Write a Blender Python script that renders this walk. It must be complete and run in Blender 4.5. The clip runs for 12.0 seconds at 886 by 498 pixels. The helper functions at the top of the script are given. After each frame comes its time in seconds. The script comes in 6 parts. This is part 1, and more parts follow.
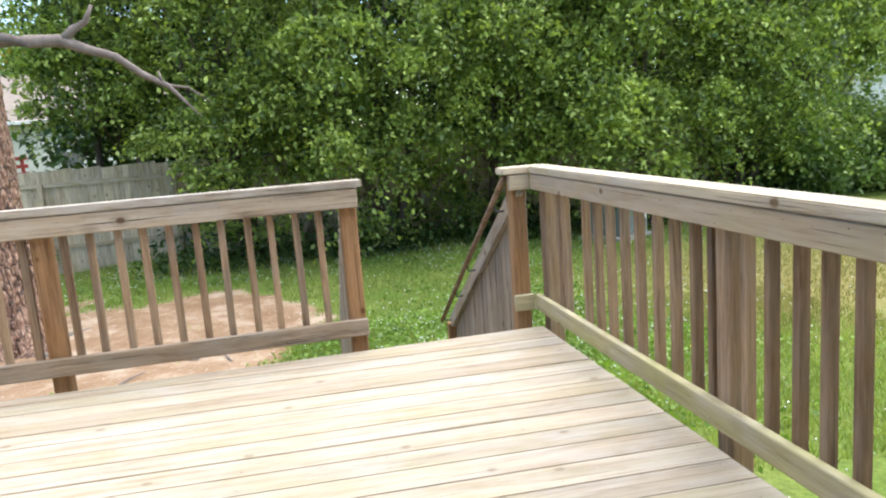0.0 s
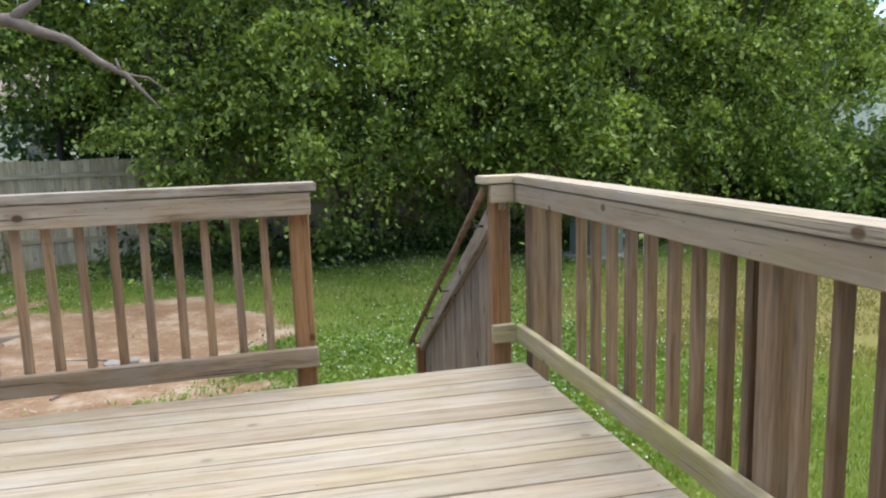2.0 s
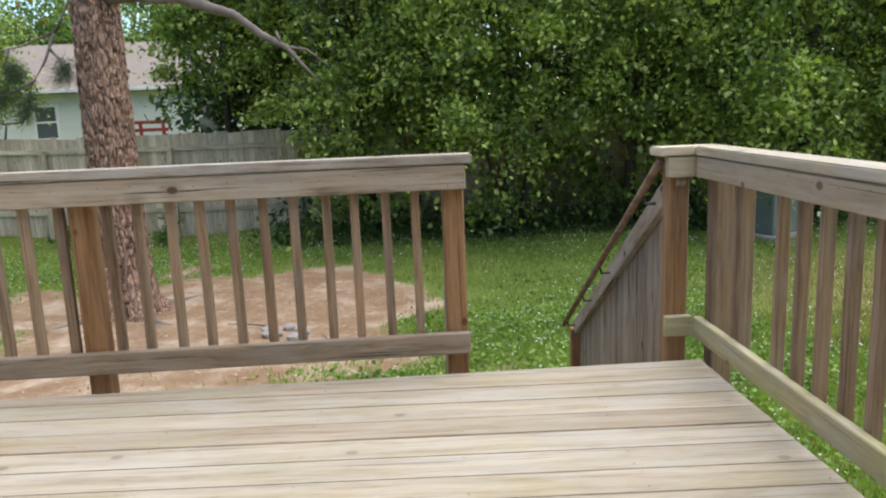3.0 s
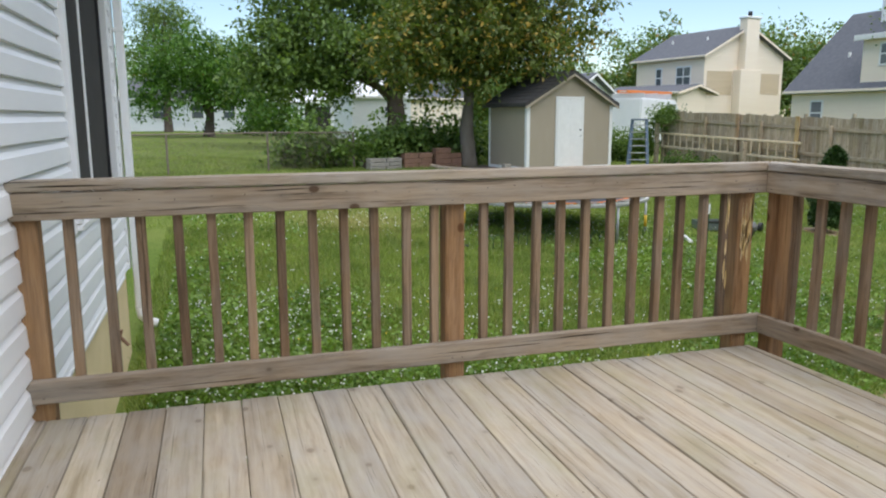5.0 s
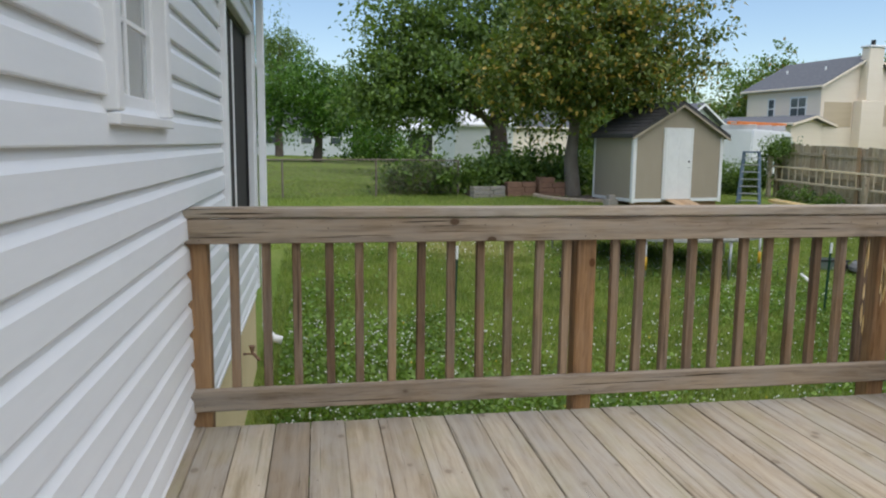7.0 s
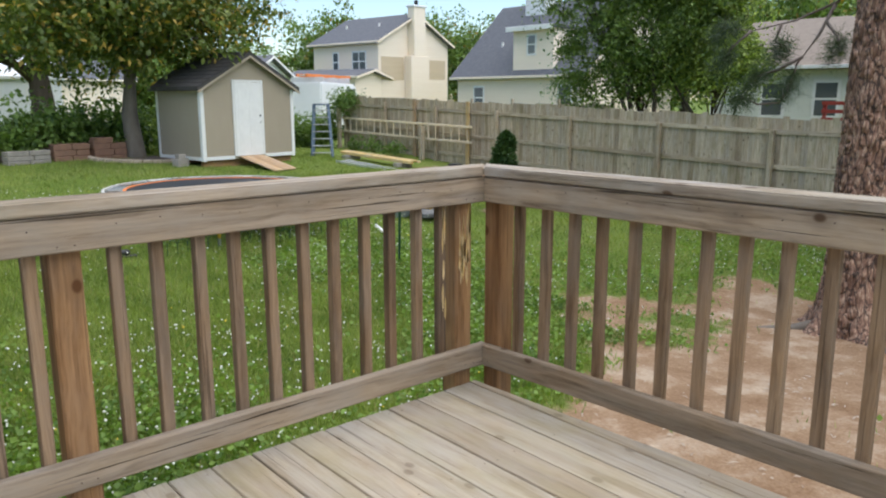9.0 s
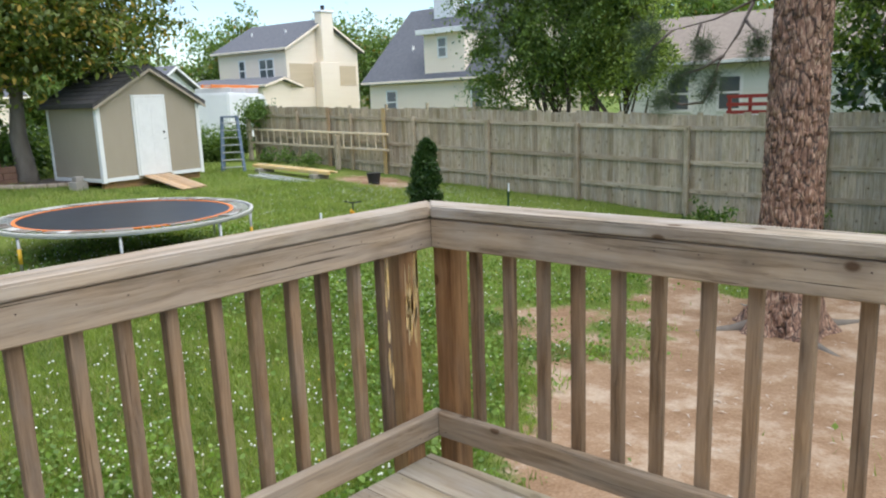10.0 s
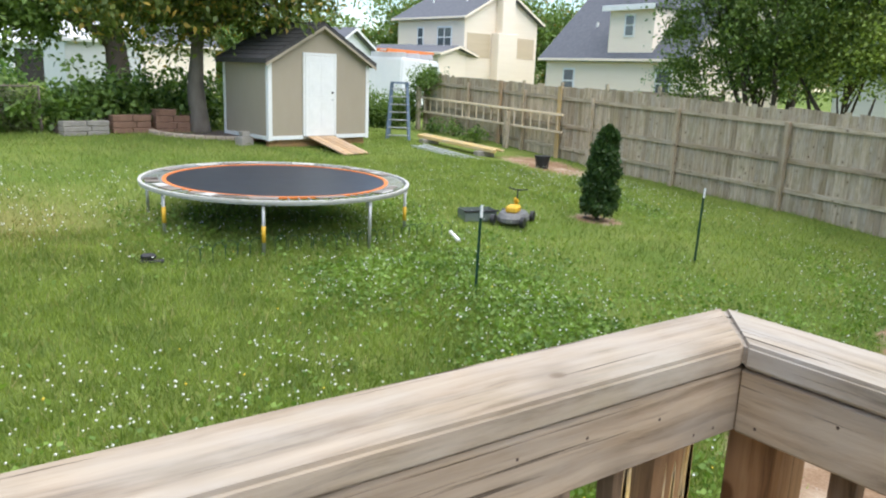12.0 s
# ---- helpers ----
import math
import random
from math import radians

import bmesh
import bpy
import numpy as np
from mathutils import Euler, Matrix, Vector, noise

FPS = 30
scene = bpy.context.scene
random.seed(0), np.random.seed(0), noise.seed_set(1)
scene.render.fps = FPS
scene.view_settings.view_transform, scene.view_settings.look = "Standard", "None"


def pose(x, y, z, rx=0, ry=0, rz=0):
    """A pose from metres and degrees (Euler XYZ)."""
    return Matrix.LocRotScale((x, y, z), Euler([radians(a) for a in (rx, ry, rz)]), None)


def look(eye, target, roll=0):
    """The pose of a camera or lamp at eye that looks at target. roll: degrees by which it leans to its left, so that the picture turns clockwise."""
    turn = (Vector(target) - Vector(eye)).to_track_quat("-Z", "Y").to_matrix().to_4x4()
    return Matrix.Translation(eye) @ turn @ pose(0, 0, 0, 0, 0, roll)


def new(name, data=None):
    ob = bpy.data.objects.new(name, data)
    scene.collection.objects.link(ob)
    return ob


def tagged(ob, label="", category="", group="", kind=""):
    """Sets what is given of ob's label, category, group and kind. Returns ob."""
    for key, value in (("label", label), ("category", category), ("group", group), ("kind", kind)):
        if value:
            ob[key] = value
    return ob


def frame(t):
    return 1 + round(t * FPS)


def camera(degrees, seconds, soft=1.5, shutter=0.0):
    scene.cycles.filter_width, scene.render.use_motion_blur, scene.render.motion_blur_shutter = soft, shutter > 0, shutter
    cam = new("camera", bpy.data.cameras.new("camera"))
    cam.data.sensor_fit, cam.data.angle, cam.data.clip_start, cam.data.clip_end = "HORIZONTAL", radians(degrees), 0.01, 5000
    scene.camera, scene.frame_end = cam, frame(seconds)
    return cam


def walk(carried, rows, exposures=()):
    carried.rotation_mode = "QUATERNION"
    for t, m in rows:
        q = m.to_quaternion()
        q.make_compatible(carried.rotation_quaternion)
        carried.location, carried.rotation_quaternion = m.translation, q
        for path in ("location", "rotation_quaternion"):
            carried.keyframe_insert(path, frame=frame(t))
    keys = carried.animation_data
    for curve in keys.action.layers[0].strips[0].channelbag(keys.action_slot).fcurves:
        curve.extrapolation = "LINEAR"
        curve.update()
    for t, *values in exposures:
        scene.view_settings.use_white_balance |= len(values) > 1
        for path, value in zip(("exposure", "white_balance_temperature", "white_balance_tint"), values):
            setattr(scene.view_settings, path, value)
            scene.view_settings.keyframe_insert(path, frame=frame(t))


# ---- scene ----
cam = camera(61.5, 12.0, soft=2.1)

PATH = [
    (0, (-0.5, -3.003, 1.191), (1.442, -3.349, 0.857), -4.3),
    (0.5, (-0.409, -3.037, 1.209), (1.517, -3.481, 0.902), -3.1),
    (1, (-0.215, -3.119, 1.185), (1.692, -3.549, 0.762), -2.2),
    (1.5, (-0.035, -3.168, 1.155), (1.871, -3.557, 0.69), -1.1),
    (2, (0.096, -3.153, 1.126), (2.029, -3.563, 0.818), -1.7),
    (2.5, (0.262, -3.147, 1.141), (2.188, -3.497, 0.731), -2.6),
    (3, (0.415, -3.14, 1.11), (2.38, -3.156, 0.74), -2.3),
    (3.2, (0.447, -3.148, 1.115), (2.403, -2.944, 0.748), -1.7),
    (4.8, (0.819, -2.950, 1.130), (1.597, -1.127, 0.761), -0.2),
    (5, (0.741, -3.014, 1.154), (1.314, -1.119, 0.801), -0.2),
    (5.5, (0.625, -3.035, 1.162), (0.850, -1.069, 0.850), -0.2),
    (6, (0.517, -3.068, 1.170), (0.628, -1.090, 0.890), 0.0),
    (6.5, (0.497, -3.084, 1.178), (0.653, -1.106, 0.912), 0.1),
    (7, (0.547, -3.093, 1.196), (0.873, -1.133, 0.914), 0.6),
    (7.5, (0.690, -3.019, 1.199), (1.263, -1.116, 0.893), 0.3),
    (7.7, (0.784, -2.908, 1.174), (1.460, -1.036, 0.863), 0.3),
    (9.3, (1.262, -2.078, 1.216), (2.619, -0.668, 0.806), -0.5),
    (9.5, (1.307, -2.01, 1.24), (2.7, -0.635, 0.828), -1.0),
    (10, (1.469, -1.768, 1.283), (2.902, -0.428, 0.891), -2.1),
    (10.5, (1.745, -1.488, 1.291), (3.156, -0.121, 0.914), -2.2),
    (11, (1.982, -1.21, 1.298), (3.346, 0.199, 0.907), -1.6),
    (11.5, (2.175, -0.868, 1.29), (3.465, 0.611, 0.904), 0.1),
    (12, (2.337, -0.596, 1.29), (3.452, 1.001, 0.835), 2.3),
]
EXPOSURES = [(0, 1.7), (0.5, 1.6), (1, 1.35), (1.5, 1.2), (3.2, 1.0), (4.8, 0.6), (5.5, 0.55), (6.5, 0.36), (7.0, 0.3), (7.7, 0.25), (9.3, 0.8), (10.5, 0.95), (12, 1.1)]
walk(cam, [(t, look(eye, target, roll)) for t, eye, target, roll in PATH], EXPOSURES)

# ---- light ----
SUN_DIR = Vector((0.18, -0.29, 0.94)).normalized()
world = bpy.data.worlds.new("sky")
scene.world = world
world.use_nodes = True
wn = world.node_tree
sky = wn.nodes.new("ShaderNodeTexSky")
sky.sky_type = "NISHITA"
sky.sun_disc = False
sky.sun_elevation = math.asin(SUN_DIR.z)
sky.sun_rotation = math.atan2(SUN_DIR.x, SUN_DIR.y)
sky.air_density, sky.dust_density, sky.ozone_density = 1.0, 0.2, 2.2
wn.links.new(sky.outputs[0], wn.nodes["Background"].inputs[0])
wn.nodes["Background"].inputs[1].default_value = 0.125
sun = new("sun", bpy.data.lights.new("sun", "SUN"))
sun.data.energy, sun.data.angle, sun.data.color = 3.05, radians(105), (1.0, 0.953, 0.87)
sun.matrix_basis = Matrix.Translation((0, 0, 30)) @ SUN_DIR.to_track_quat("Z", "Y").to_matrix().to_4x4()


# ---- materials ----
def material(name):
    m = bpy.data.materials.new(name)
    m.use_nodes = True
    nt = m.node_tree
    return m, nt, nt.nodes["Principled BSDF"]


def node(nt, kind, **vals):
    n = nt.nodes.new(kind)
    for k, v in vals.items():
        n.inputs[k].default_value = v
    return n


def ramp(nt, fac, stops):
    r = nt.nodes.new("ShaderNodeValToRGB")
    els = r.color_ramp.elements
    while len(els) < len(stops):
        els.new(0.5)
    for e, (p, c) in zip(els, stops):
        e.position, e.color = p, (*c, 1)
    nt.links.new(fac, r.inputs[0])
    return r.outputs[0]


def mixc(nt, fac, a, b, mode="MIX"):
    n = nt.nodes.new("ShaderNodeMix")
    n.data_type, n.blend_type = "RGBA", mode
    for sock, v in ((n.inputs[0], fac), (n.inputs[6], a), (n.inputs[7], b)):
        if isinstance(v, (int, float)):
            sock.default_value = v
        elif isinstance(v, tuple):
            sock.default_value = (*v, 1)
        else:
            nt.links.new(v, sock)
    return n.outputs[2]


def bump(nt, bsdf, height, strength, distance):
    b = node(nt, "ShaderNodeBump", Strength=strength, Distance=distance)
    nt.links.new(height, b.inputs["Height"])
    nt.links.new(b.outputs[0], bsdf.inputs["Normal"])


def coords(nt, scale=(1, 1, 1), shuffle=True):
    """Object coordinates, stretched, moved along by a random length for each piece."""
    tc = nt.nodes.new("ShaderNodeTexCoord")
    mp = nt.nodes.new("ShaderNodeMapping")
    mp.inputs["Scale"].default_value = scale
    nt.links.new(tc.outputs["Object"], mp.inputs["Vector"])
    if not shuffle:
        return mp.outputs[0]
    info = nt.nodes.new("ShaderNodeObjectInfo")
    mul = nt.nodes.new("ShaderNodeMath")
    mul.operation = "MULTIPLY"
    mul.inputs[1].default_value = 57.0
    nt.links.new(info.outputs["Random"], mul.inputs[0])
    add = nt.nodes.new("ShaderNodeVectorMath")
    add.operation = "ADD"
    nt.links.new(mp.outputs[0], add.inputs[0])
    nt.links.new(mul.outputs[0], add.inputs[1])
    return add.outputs[0]


def noise_tex(nt, vec, scale, detail=5.0, rough=0.55, distort=0.0):
    n = node(nt, "ShaderNodeTexNoise", Scale=scale, Detail=detail, Roughness=rough, Distortion=distort)
    if vec is not None:
        nt.links.new(vec, n.inputs["Vector"])
    return n.outputs[0]


def timber(name, light, mid, dark, moss=None, moss_amount=0.0, knots=True, crack=0.5, silver=0.5, knot=1.0):
    """Weathered timber whose grain runs along the piece's own x axis."""
    m, nt, b = material(name)
    wander = noise_tex(nt, coords(nt, (1.6, 5, 5)), 1.5, 3, 0.5)
    bend = nt.nodes.new("ShaderNodeVectorMath")
    bend.operation = "MULTIPLY_ADD"
    nt.links.new(wander, bend.inputs[0])
    bend.inputs[1].default_value = (0.0, 2.6, 2.6)
    nt.links.new(coords(nt, (2.4, 52, 52)), bend.inputs[2])
    fine = noise_tex(nt, bend.outputs[0], 1.5, 8, 0.68)
    rings = noise_tex(nt, bend.outputs[0], 0.42, 3, 0.5)
    blotch = noise_tex(nt, coords(nt, (2.2, 6, 6)), 1.7, 5, 0.6)
    split = noise_tex(nt, coords(nt, (0.9, 62, 62)), 1.5, 4, 0.5, 0.25)
    col = ramp(nt, fine, ((0.33, dark), (0.46, mid), (0.60, light)))
    col = mixc(nt, 0.5, col, ramp(nt, rings, ((0.36, dark), (0.5, mid), (0.62, light))))
    grey = tuple(0.34 * sum(light) * k for k in (1.02, 0.98, 0.91))
    col = mixc(nt, ramp(nt, blotch, ((0.38, (0, 0, 0)), (0.66, (silver,) * 3))), col, grey)
    cracks = ramp(nt, split, ((0.325, (crack,) * 3), (0.365, (0, 0, 0))))
    col = mixc(nt, cracks, col, tuple(c * 0.35 for c in dark))
    info = nt.nodes.new("ShaderNodeObjectInfo")
    tone = ramp(nt, info.outputs["Random"], ((0.0, (0.72, 0.66, 0.60)), (0.3, (1.02, 0.96, 0.89)), (0.6, (0.86, 0.84, 0.82)), (1.0, (1.16, 1.11, 1.03))))
    col = mixc(nt, 1.0, col, tone, "MULTIPLY")
    if knots:
        vo = nt.nodes.new("ShaderNodeTexVoronoi")
        vo.inputs["Scale"].default_value = 1.0
        nt.links.new(coords(nt, (4.6, 6.5, 6.5)), vo.inputs["Vector"])
        halo = ramp(nt, vo.outputs["Distance"], ((0.09, (0.7 * knot,) * 3), (0.28, (0, 0, 0))))
        col = mixc(nt, halo, col, tuple(c * 0.72 for c in mid))
        spot = ramp(nt, vo.outputs["Distance"], ((0.075, (knot,) * 3), (0.115, (0, 0, 0))))
        col = mixc(nt, spot, col, (mid[0] * 0.34, mid[1] * 0.27, mid[2] * 0.22))
    if moss:
        patch = noise_tex(nt, coords(nt, (1.3, 3, 3)), 1.3, 6, 0.65)
        col = mixc(nt, ramp(nt, patch, ((0.48, (0, 0, 0)), (0.75, (moss_amount,) * 3))), col, moss)
    nt.links.new(col, b.inputs["Base Color"])
    b.inputs["Roughness"].default_value = 0.85
    b.inputs["Specular IOR Level"].default_value = 0.2
    bump(nt, b, mixc(nt, 0.5, fine, mixc(nt, cracks, (1, 1, 1), (0, 0, 0))), 0.6, 0.004)
    return m


def plain(name, a, c, scale=6.0, rough=0.6, relief=0.15, metallic=0.0, spec=0.4, stretch=(1, 1, 1)):
    m, nt, b = material(name)
    big = noise_tex(nt, coords(nt, stretch), scale, 5, 0.6)
    fine = noise_tex(nt, coords(nt, stretch), scale * 9, 3, 0.6)
    col = ramp(nt, big, ((0.3, a), (0.7, c)))
    col = mixc(nt, 0.25, col, mixc(nt, fine, tuple(v * 0.75 for v in a), c))
    nt.links.new(col, b.inputs["Base Color"])
    b.inputs["Roughness"].default_value = rough
    b.inputs["Metallic"].default_value = metallic
    b.inputs["Specular IOR Level"].default_value = spec
    if relief:
        bump(nt, b, fine, relief, 0.003)
    return m


def leaf_material(name, dark, light, tip=None, tip_amount=0.0, glow=0.35):
    """Leaves: each one has its own tint; some light shines through."""
    m, nt, b = material(name)
    geo = nt.nodes.new("ShaderNodeNewGeometry")
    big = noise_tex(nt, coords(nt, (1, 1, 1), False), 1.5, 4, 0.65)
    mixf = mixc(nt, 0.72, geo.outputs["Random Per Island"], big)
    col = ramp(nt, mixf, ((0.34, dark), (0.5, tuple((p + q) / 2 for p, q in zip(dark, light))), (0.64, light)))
    if tip:
        pick = ramp(nt, geo.outputs["Random Per Island"], ((1 - tip_amount - 0.02, (0, 0, 0)), (1 - tip_amount, (1, 1, 1))))
        col = mixc(nt, pick, col, tip)
    nt.links.new(col, b.inputs["Base Color"])
    b.inputs["Roughness"].default_value = 0.45
    b.inputs["Specular IOR Level"].default_value = 0.35
    tr = nt.nodes.new("ShaderNodeBsdfTranslucent")
    nt.links.new(mixc(nt, 1.0, col, (1.25, 1.35, 0.6), "MULTIPLY"), tr.inputs[0])
    ms = nt.nodes.new("ShaderNodeMixShader")
    ms.inputs[0].default_value = glow
    nt.links.new(b.outputs[0], ms.inputs[1])
    nt.links.new(tr.outputs[0], ms.inputs[2])
    nt.links.new(ms.outputs[0], nt.nodes["Material Output"].inputs[0])
    return m


M_BOARD = timber("deck_boards", (0.485, 0.43, 0.345), (0.395, 0.34, 0.265), (0.255, 0.21, 0.15), (0.30, 0.275, 0.13), 0.5, silver=0.6, knot=0.45)
M_CAP = timber("rail_cap_timber", (0.50, 0.435, 0.355), (0.34, 0.285, 0.222), (0.11, 0.087, 0.064), (0.28, 0.25, 0.13), 0.25, crack=1.0, silver=0.8)
M_RAIL = timber("rail_timber", (0.39, 0.325, 0.25), (0.28, 0.222, 0.162), (0.10, 0.076, 0.053), crack=0.9)
M_GREYRAIL = timber("grey_rail_timber", (0.56, 0.49, 0.375), (0.47, 0.40, 0.295), (0.29, 0.235, 0.16), (0.32, 0.30, 0.13), 0.45, crack=0.6)
M_MOSSY = timber("mossy_rail_timber", (0.48, 0.44, 0.27), (0.38, 0.34, 0.18), (0.20, 0.17, 0.08), (0.33, 0.33, 0.09), 0.75)
M_LADDER = timber("weathered_ladder_timber", (0.80, 0.70, 0.52), (0.74, 0.63, 0.45), (0.58, 0.48, 0.32), knots=False)
M_BALUSTER = timber("baluster_timber", (0.34, 0.24, 0.155), (0.22, 0.148, 0.09), (0.085, 0.054, 0.032), knots=False, silver=0.3)
M_POST = timber("post_timber", (0.44, 0.27, 0.135), (0.31, 0.175, 0.082), (0.14, 0.076, 0.036), silver=0.15)
M_FENCE = timber("fence_timber", (0.60, 0.52, 0.40), (0.46, 0.385, 0.28), (0.23, 0.18, 0.12), (0.22, 0.19, 0.075), 0.6, silver=0.4)
M_FRESH = timber("fresh_timber", (0.76, 0.58, 0.26), (0.66, 0.48, 0.19), (0.50, 0.34, 0.12), knots=False, crack=0.2)
M_RAMP = timber("ramp_timber", (0.56, 0.40, 0.24), (0.46, 0.31, 0.18), (0.30, 0.19, 0.10))
M_SIDING = plain("white_vinyl_siding", (0.78, 0.79, 0.80), (0.82, 0.83, 0.84), 1.2, 0.42, 0.05, stretch=(1, 0.4, 3))
M_TRIM = plain("white_vinyl_trim", (0.80, 0.80, 0.80), (0.84, 0.84, 0.84), 2.0, 0.38, 0.03)
M_FOUND = plain("tan_painted_block", (0.62, 0.50, 0.27), (0.70, 0.57, 0.33), 3.0, 0.85, 0.4)
M_SHED = plain("beige_shed_panels", (0.365, 0.31, 0.23), (0.385, 0.33, 0.25), 2.0, 0.8, 0.08, stretch=(3, 3, 0.8))
M_SHINGLE = plain("dark_shingles", (0.045, 0.042, 0.042), (0.085, 0.08, 0.078), 9.0, 0.9, 0.6)
M_GREYROOF = plain("grey_shingles", (0.10, 0.105, 0.12), (0.15, 0.155, 0.17), 5.0, 0.9, 0.5)
M_BROWNROOF = plain("brown_shingles", (0.22, 0.18, 0.145), (0.29, 0.24, 0.20), 5.0, 0.9, 0.5)
M_CREAM = plain("cream_siding", (0.87, 0.75, 0.61), (0.91, 0.80, 0.66), 0.8, 0.7, 0.1, stretch=(0.5, 0.5, 6))
M_GREYGREEN = plain("grey_green_siding", (0.70, 0.71, 0.65), (0.76, 0.77, 0.71), 0.8, 0.7, 0.1, stretch=(0.5, 0.5, 6))
M_FARWHITE = plain("white_painted_metal", (0.74, 0.76, 0.78), (0.82, 0.83, 0.84), 1.0, 0.5, 0.05)
M_RED = plain("red_stained_wood", (0.26, 0.035, 0.03), (0.34, 0.05, 0.04), 4.0, 0.7, 0.2)
M_BRICK = plain("red_clay_planter", (0.20, 0.115, 0.08), (0.28, 0.16, 0.11), 7.0, 0.9, 0.6)
M_STONE = plain("grey_landscape_stone", (0.24, 0.22, 0.20), (0.36, 0.33, 0.29), 6.0, 0.9, 0.6)
M_TAN_STONE = plain("tan_edging_stone", (0.38, 0.31, 0.24), (0.48, 0.40, 0.32), 6.0, 0.9, 0.5)
M_STEEL = plain("galvanised_steel", (0.38, 0.39, 0.38), (0.50, 0.51, 0.50), 8.0, 0.45, 0.1, 0.6)
M_RIM = plain("faded_white_pad", (0.42, 0.41, 0.38), (0.60, 0.59, 0.55), 5.0, 0.7, 0.2)
M_MAT = plain("black_woven_mat", (0.022, 0.025, 0.032), (0.04, 0.044, 0.052), 3.0, 0.42, 0.1)
M_ORANGE = plain("orange_webbing", (0.62, 0.17, 0.04), (0.72, 0.23, 0.06), 6.0, 0.7, 0.1)
M_YELLOW = plain("yellow_plastic", (0.70, 0.40, 0.03), (0.78, 0.48, 0.05), 6.0, 0.5, 0.05)
M_BLUE = plain("grey_blue_fibreglass", (0.10, 0.15, 0.22), (0.16, 0.22, 0.30), 6.0, 0.5, 0.1)
M_ALU = plain("aluminium", (0.58, 0.59, 0.60), (0.68, 0.69, 0.70), 8.0, 0.4, 0.05, 0.5)
M_GREENPOST = plain("green_enamel", (0.012, 0.05, 0.028), (0.02, 0.075, 0.04), 8.0, 0.5, 0.1)
M_WHITE = plain("white_enamel", (0.76, 0.76, 0.74), (0.84, 0.84, 0.82), 6.0, 0.45, 0.05)
M_BLACK = plain("black_metal", (0.015, 0.015, 0.016), (0.03, 0.03, 0.032), 8.0, 0.5, 0.1)
M_DARKGREY = plain("grey_plastic", (0.12, 0.12, 0.12), (0.19, 0.19, 0.18), 8.0, 0.6, 0.1)
M_UTILITY = plain("grey_green_utility_metal", (0.13, 0.16, 0.14), (0.17, 0.20, 0.175), 3.0, 0.6, 0.1)
M_BARK = plain("brown_bark", (0.06, 0.045, 0.034), (0.13, 0.10, 0.08), 5.0, 0.95, 0.8, stretch=(1, 1, 0.25))
M_GREYBARK = plain("grey_bark", (0.13, 0.11, 0.09), (0.23, 0.20, 0.165), 5.0, 0.95, 0.7, stretch=(1, 1, 0.4))
M_LIMB = plain("dead_limb_bark", (0.13, 0.10, 0.085), (0.26, 0.21, 0.18), 9.0, 0.95, 0.8)
M_PLASTER = plain("indoor_paint", (0.62, 0.60, 0.55), (0.68, 0.66, 0.61), 2.0, 0.8, 0.05)
M_CURTAIN = plain("white_curtain", (0.62, 0.62, 0.66), (0.72, 0.72, 0.75), 3.0, 0.9, 0.1)
# Near black: the insect screen, and the carport's dim inside as a colour.
M_SHADOWBOARD = plain("dim_inside_and_screen", (0.03, 0.028, 0.025), (0.05, 0.046, 0.04), 4.0, 0.9, 0.1)
M_CLOVER = plain("clover_flowers", (0.70, 0.70, 0.62), (0.82, 0.82, 0.75), 4.0, 0.8, 0.0)
M_DANDELION = plain("yellow_flowers", (0.75, 0.55, 0.05), (0.85, 0.62, 0.08), 4.0, 0.8, 0.0)

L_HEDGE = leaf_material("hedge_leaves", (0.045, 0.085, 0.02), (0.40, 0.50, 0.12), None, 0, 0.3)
# Darker copy of the hedge leaves: the back layer's shade is in the colour.
L_BACK = leaf_material("shade_dark_leaves", (0.018, 0.042, 0.012), (0.07, 0.125, 0.032))
L_MAGNOLIA = leaf_material("magnolia_leaves", (0.055, 0.095, 0.02), (0.21, 0.25, 0.055), (0.46, 0.32, 0.07), 0.12, 0.3)
L_OAK = leaf_material("oak_leaves", (0.055, 0.10, 0.026), (0.21, 0.30, 0.08))
L_BRIGHT = leaf_material("bright_leaves", (0.03, 0.085, 0.012), (0.13, 0.25, 0.04))
L_FAR = leaf_material("far_leaves", (0.07, 0.13, 0.035), (0.23, 0.33, 0.09), (0.30, 0.20, 0.05), 0.05)
L_IVY = leaf_material("ivy_leaves", (0.045, 0.095, 0.018), (0.20, 0.30, 0.075))
L_CONIFER = leaf_material("arborvitae_leaves", (0.018, 0.048, 0.012), (0.065, 0.12, 0.03), None, 0, 0.15)
L_NEEDLE = leaf_material("pine_needles", (0.035, 0.06, 0.025), (0.09, 0.13, 0.06), None, 0, 0.2)
L_GRASS = leaf_material("grass_blades", (0.115, 0.172, 0.035), (0.295, 0.365, 0.085), (0.36, 0.33, 0.15), 0.05, 0.35)
L_DRY = leaf_material("dry_grass_blades", (0.13, 0.14, 0.03), (0.30, 0.29, 0.09), (0.40, 0.32, 0.16), 0.2, 0.3)
L_CLOVERLEAF = leaf_material("clover_leaves", (0.09, 0.165, 0.03), (0.24, 0.36, 0.07), None, 0, 0.35)


def glass_material():
    m, nt, b = material("window_glass")
    b.inputs["Base Color"].default_value = (0.9, 0.95, 0.95, 1)
    b.inputs["Roughness"].default_value = 0.02
    b.inputs["Transmission Weight"].default_value = 1.0
    b.inputs["IOR"].default_value = 1.45
    return m


M_GLASS = glass_material()


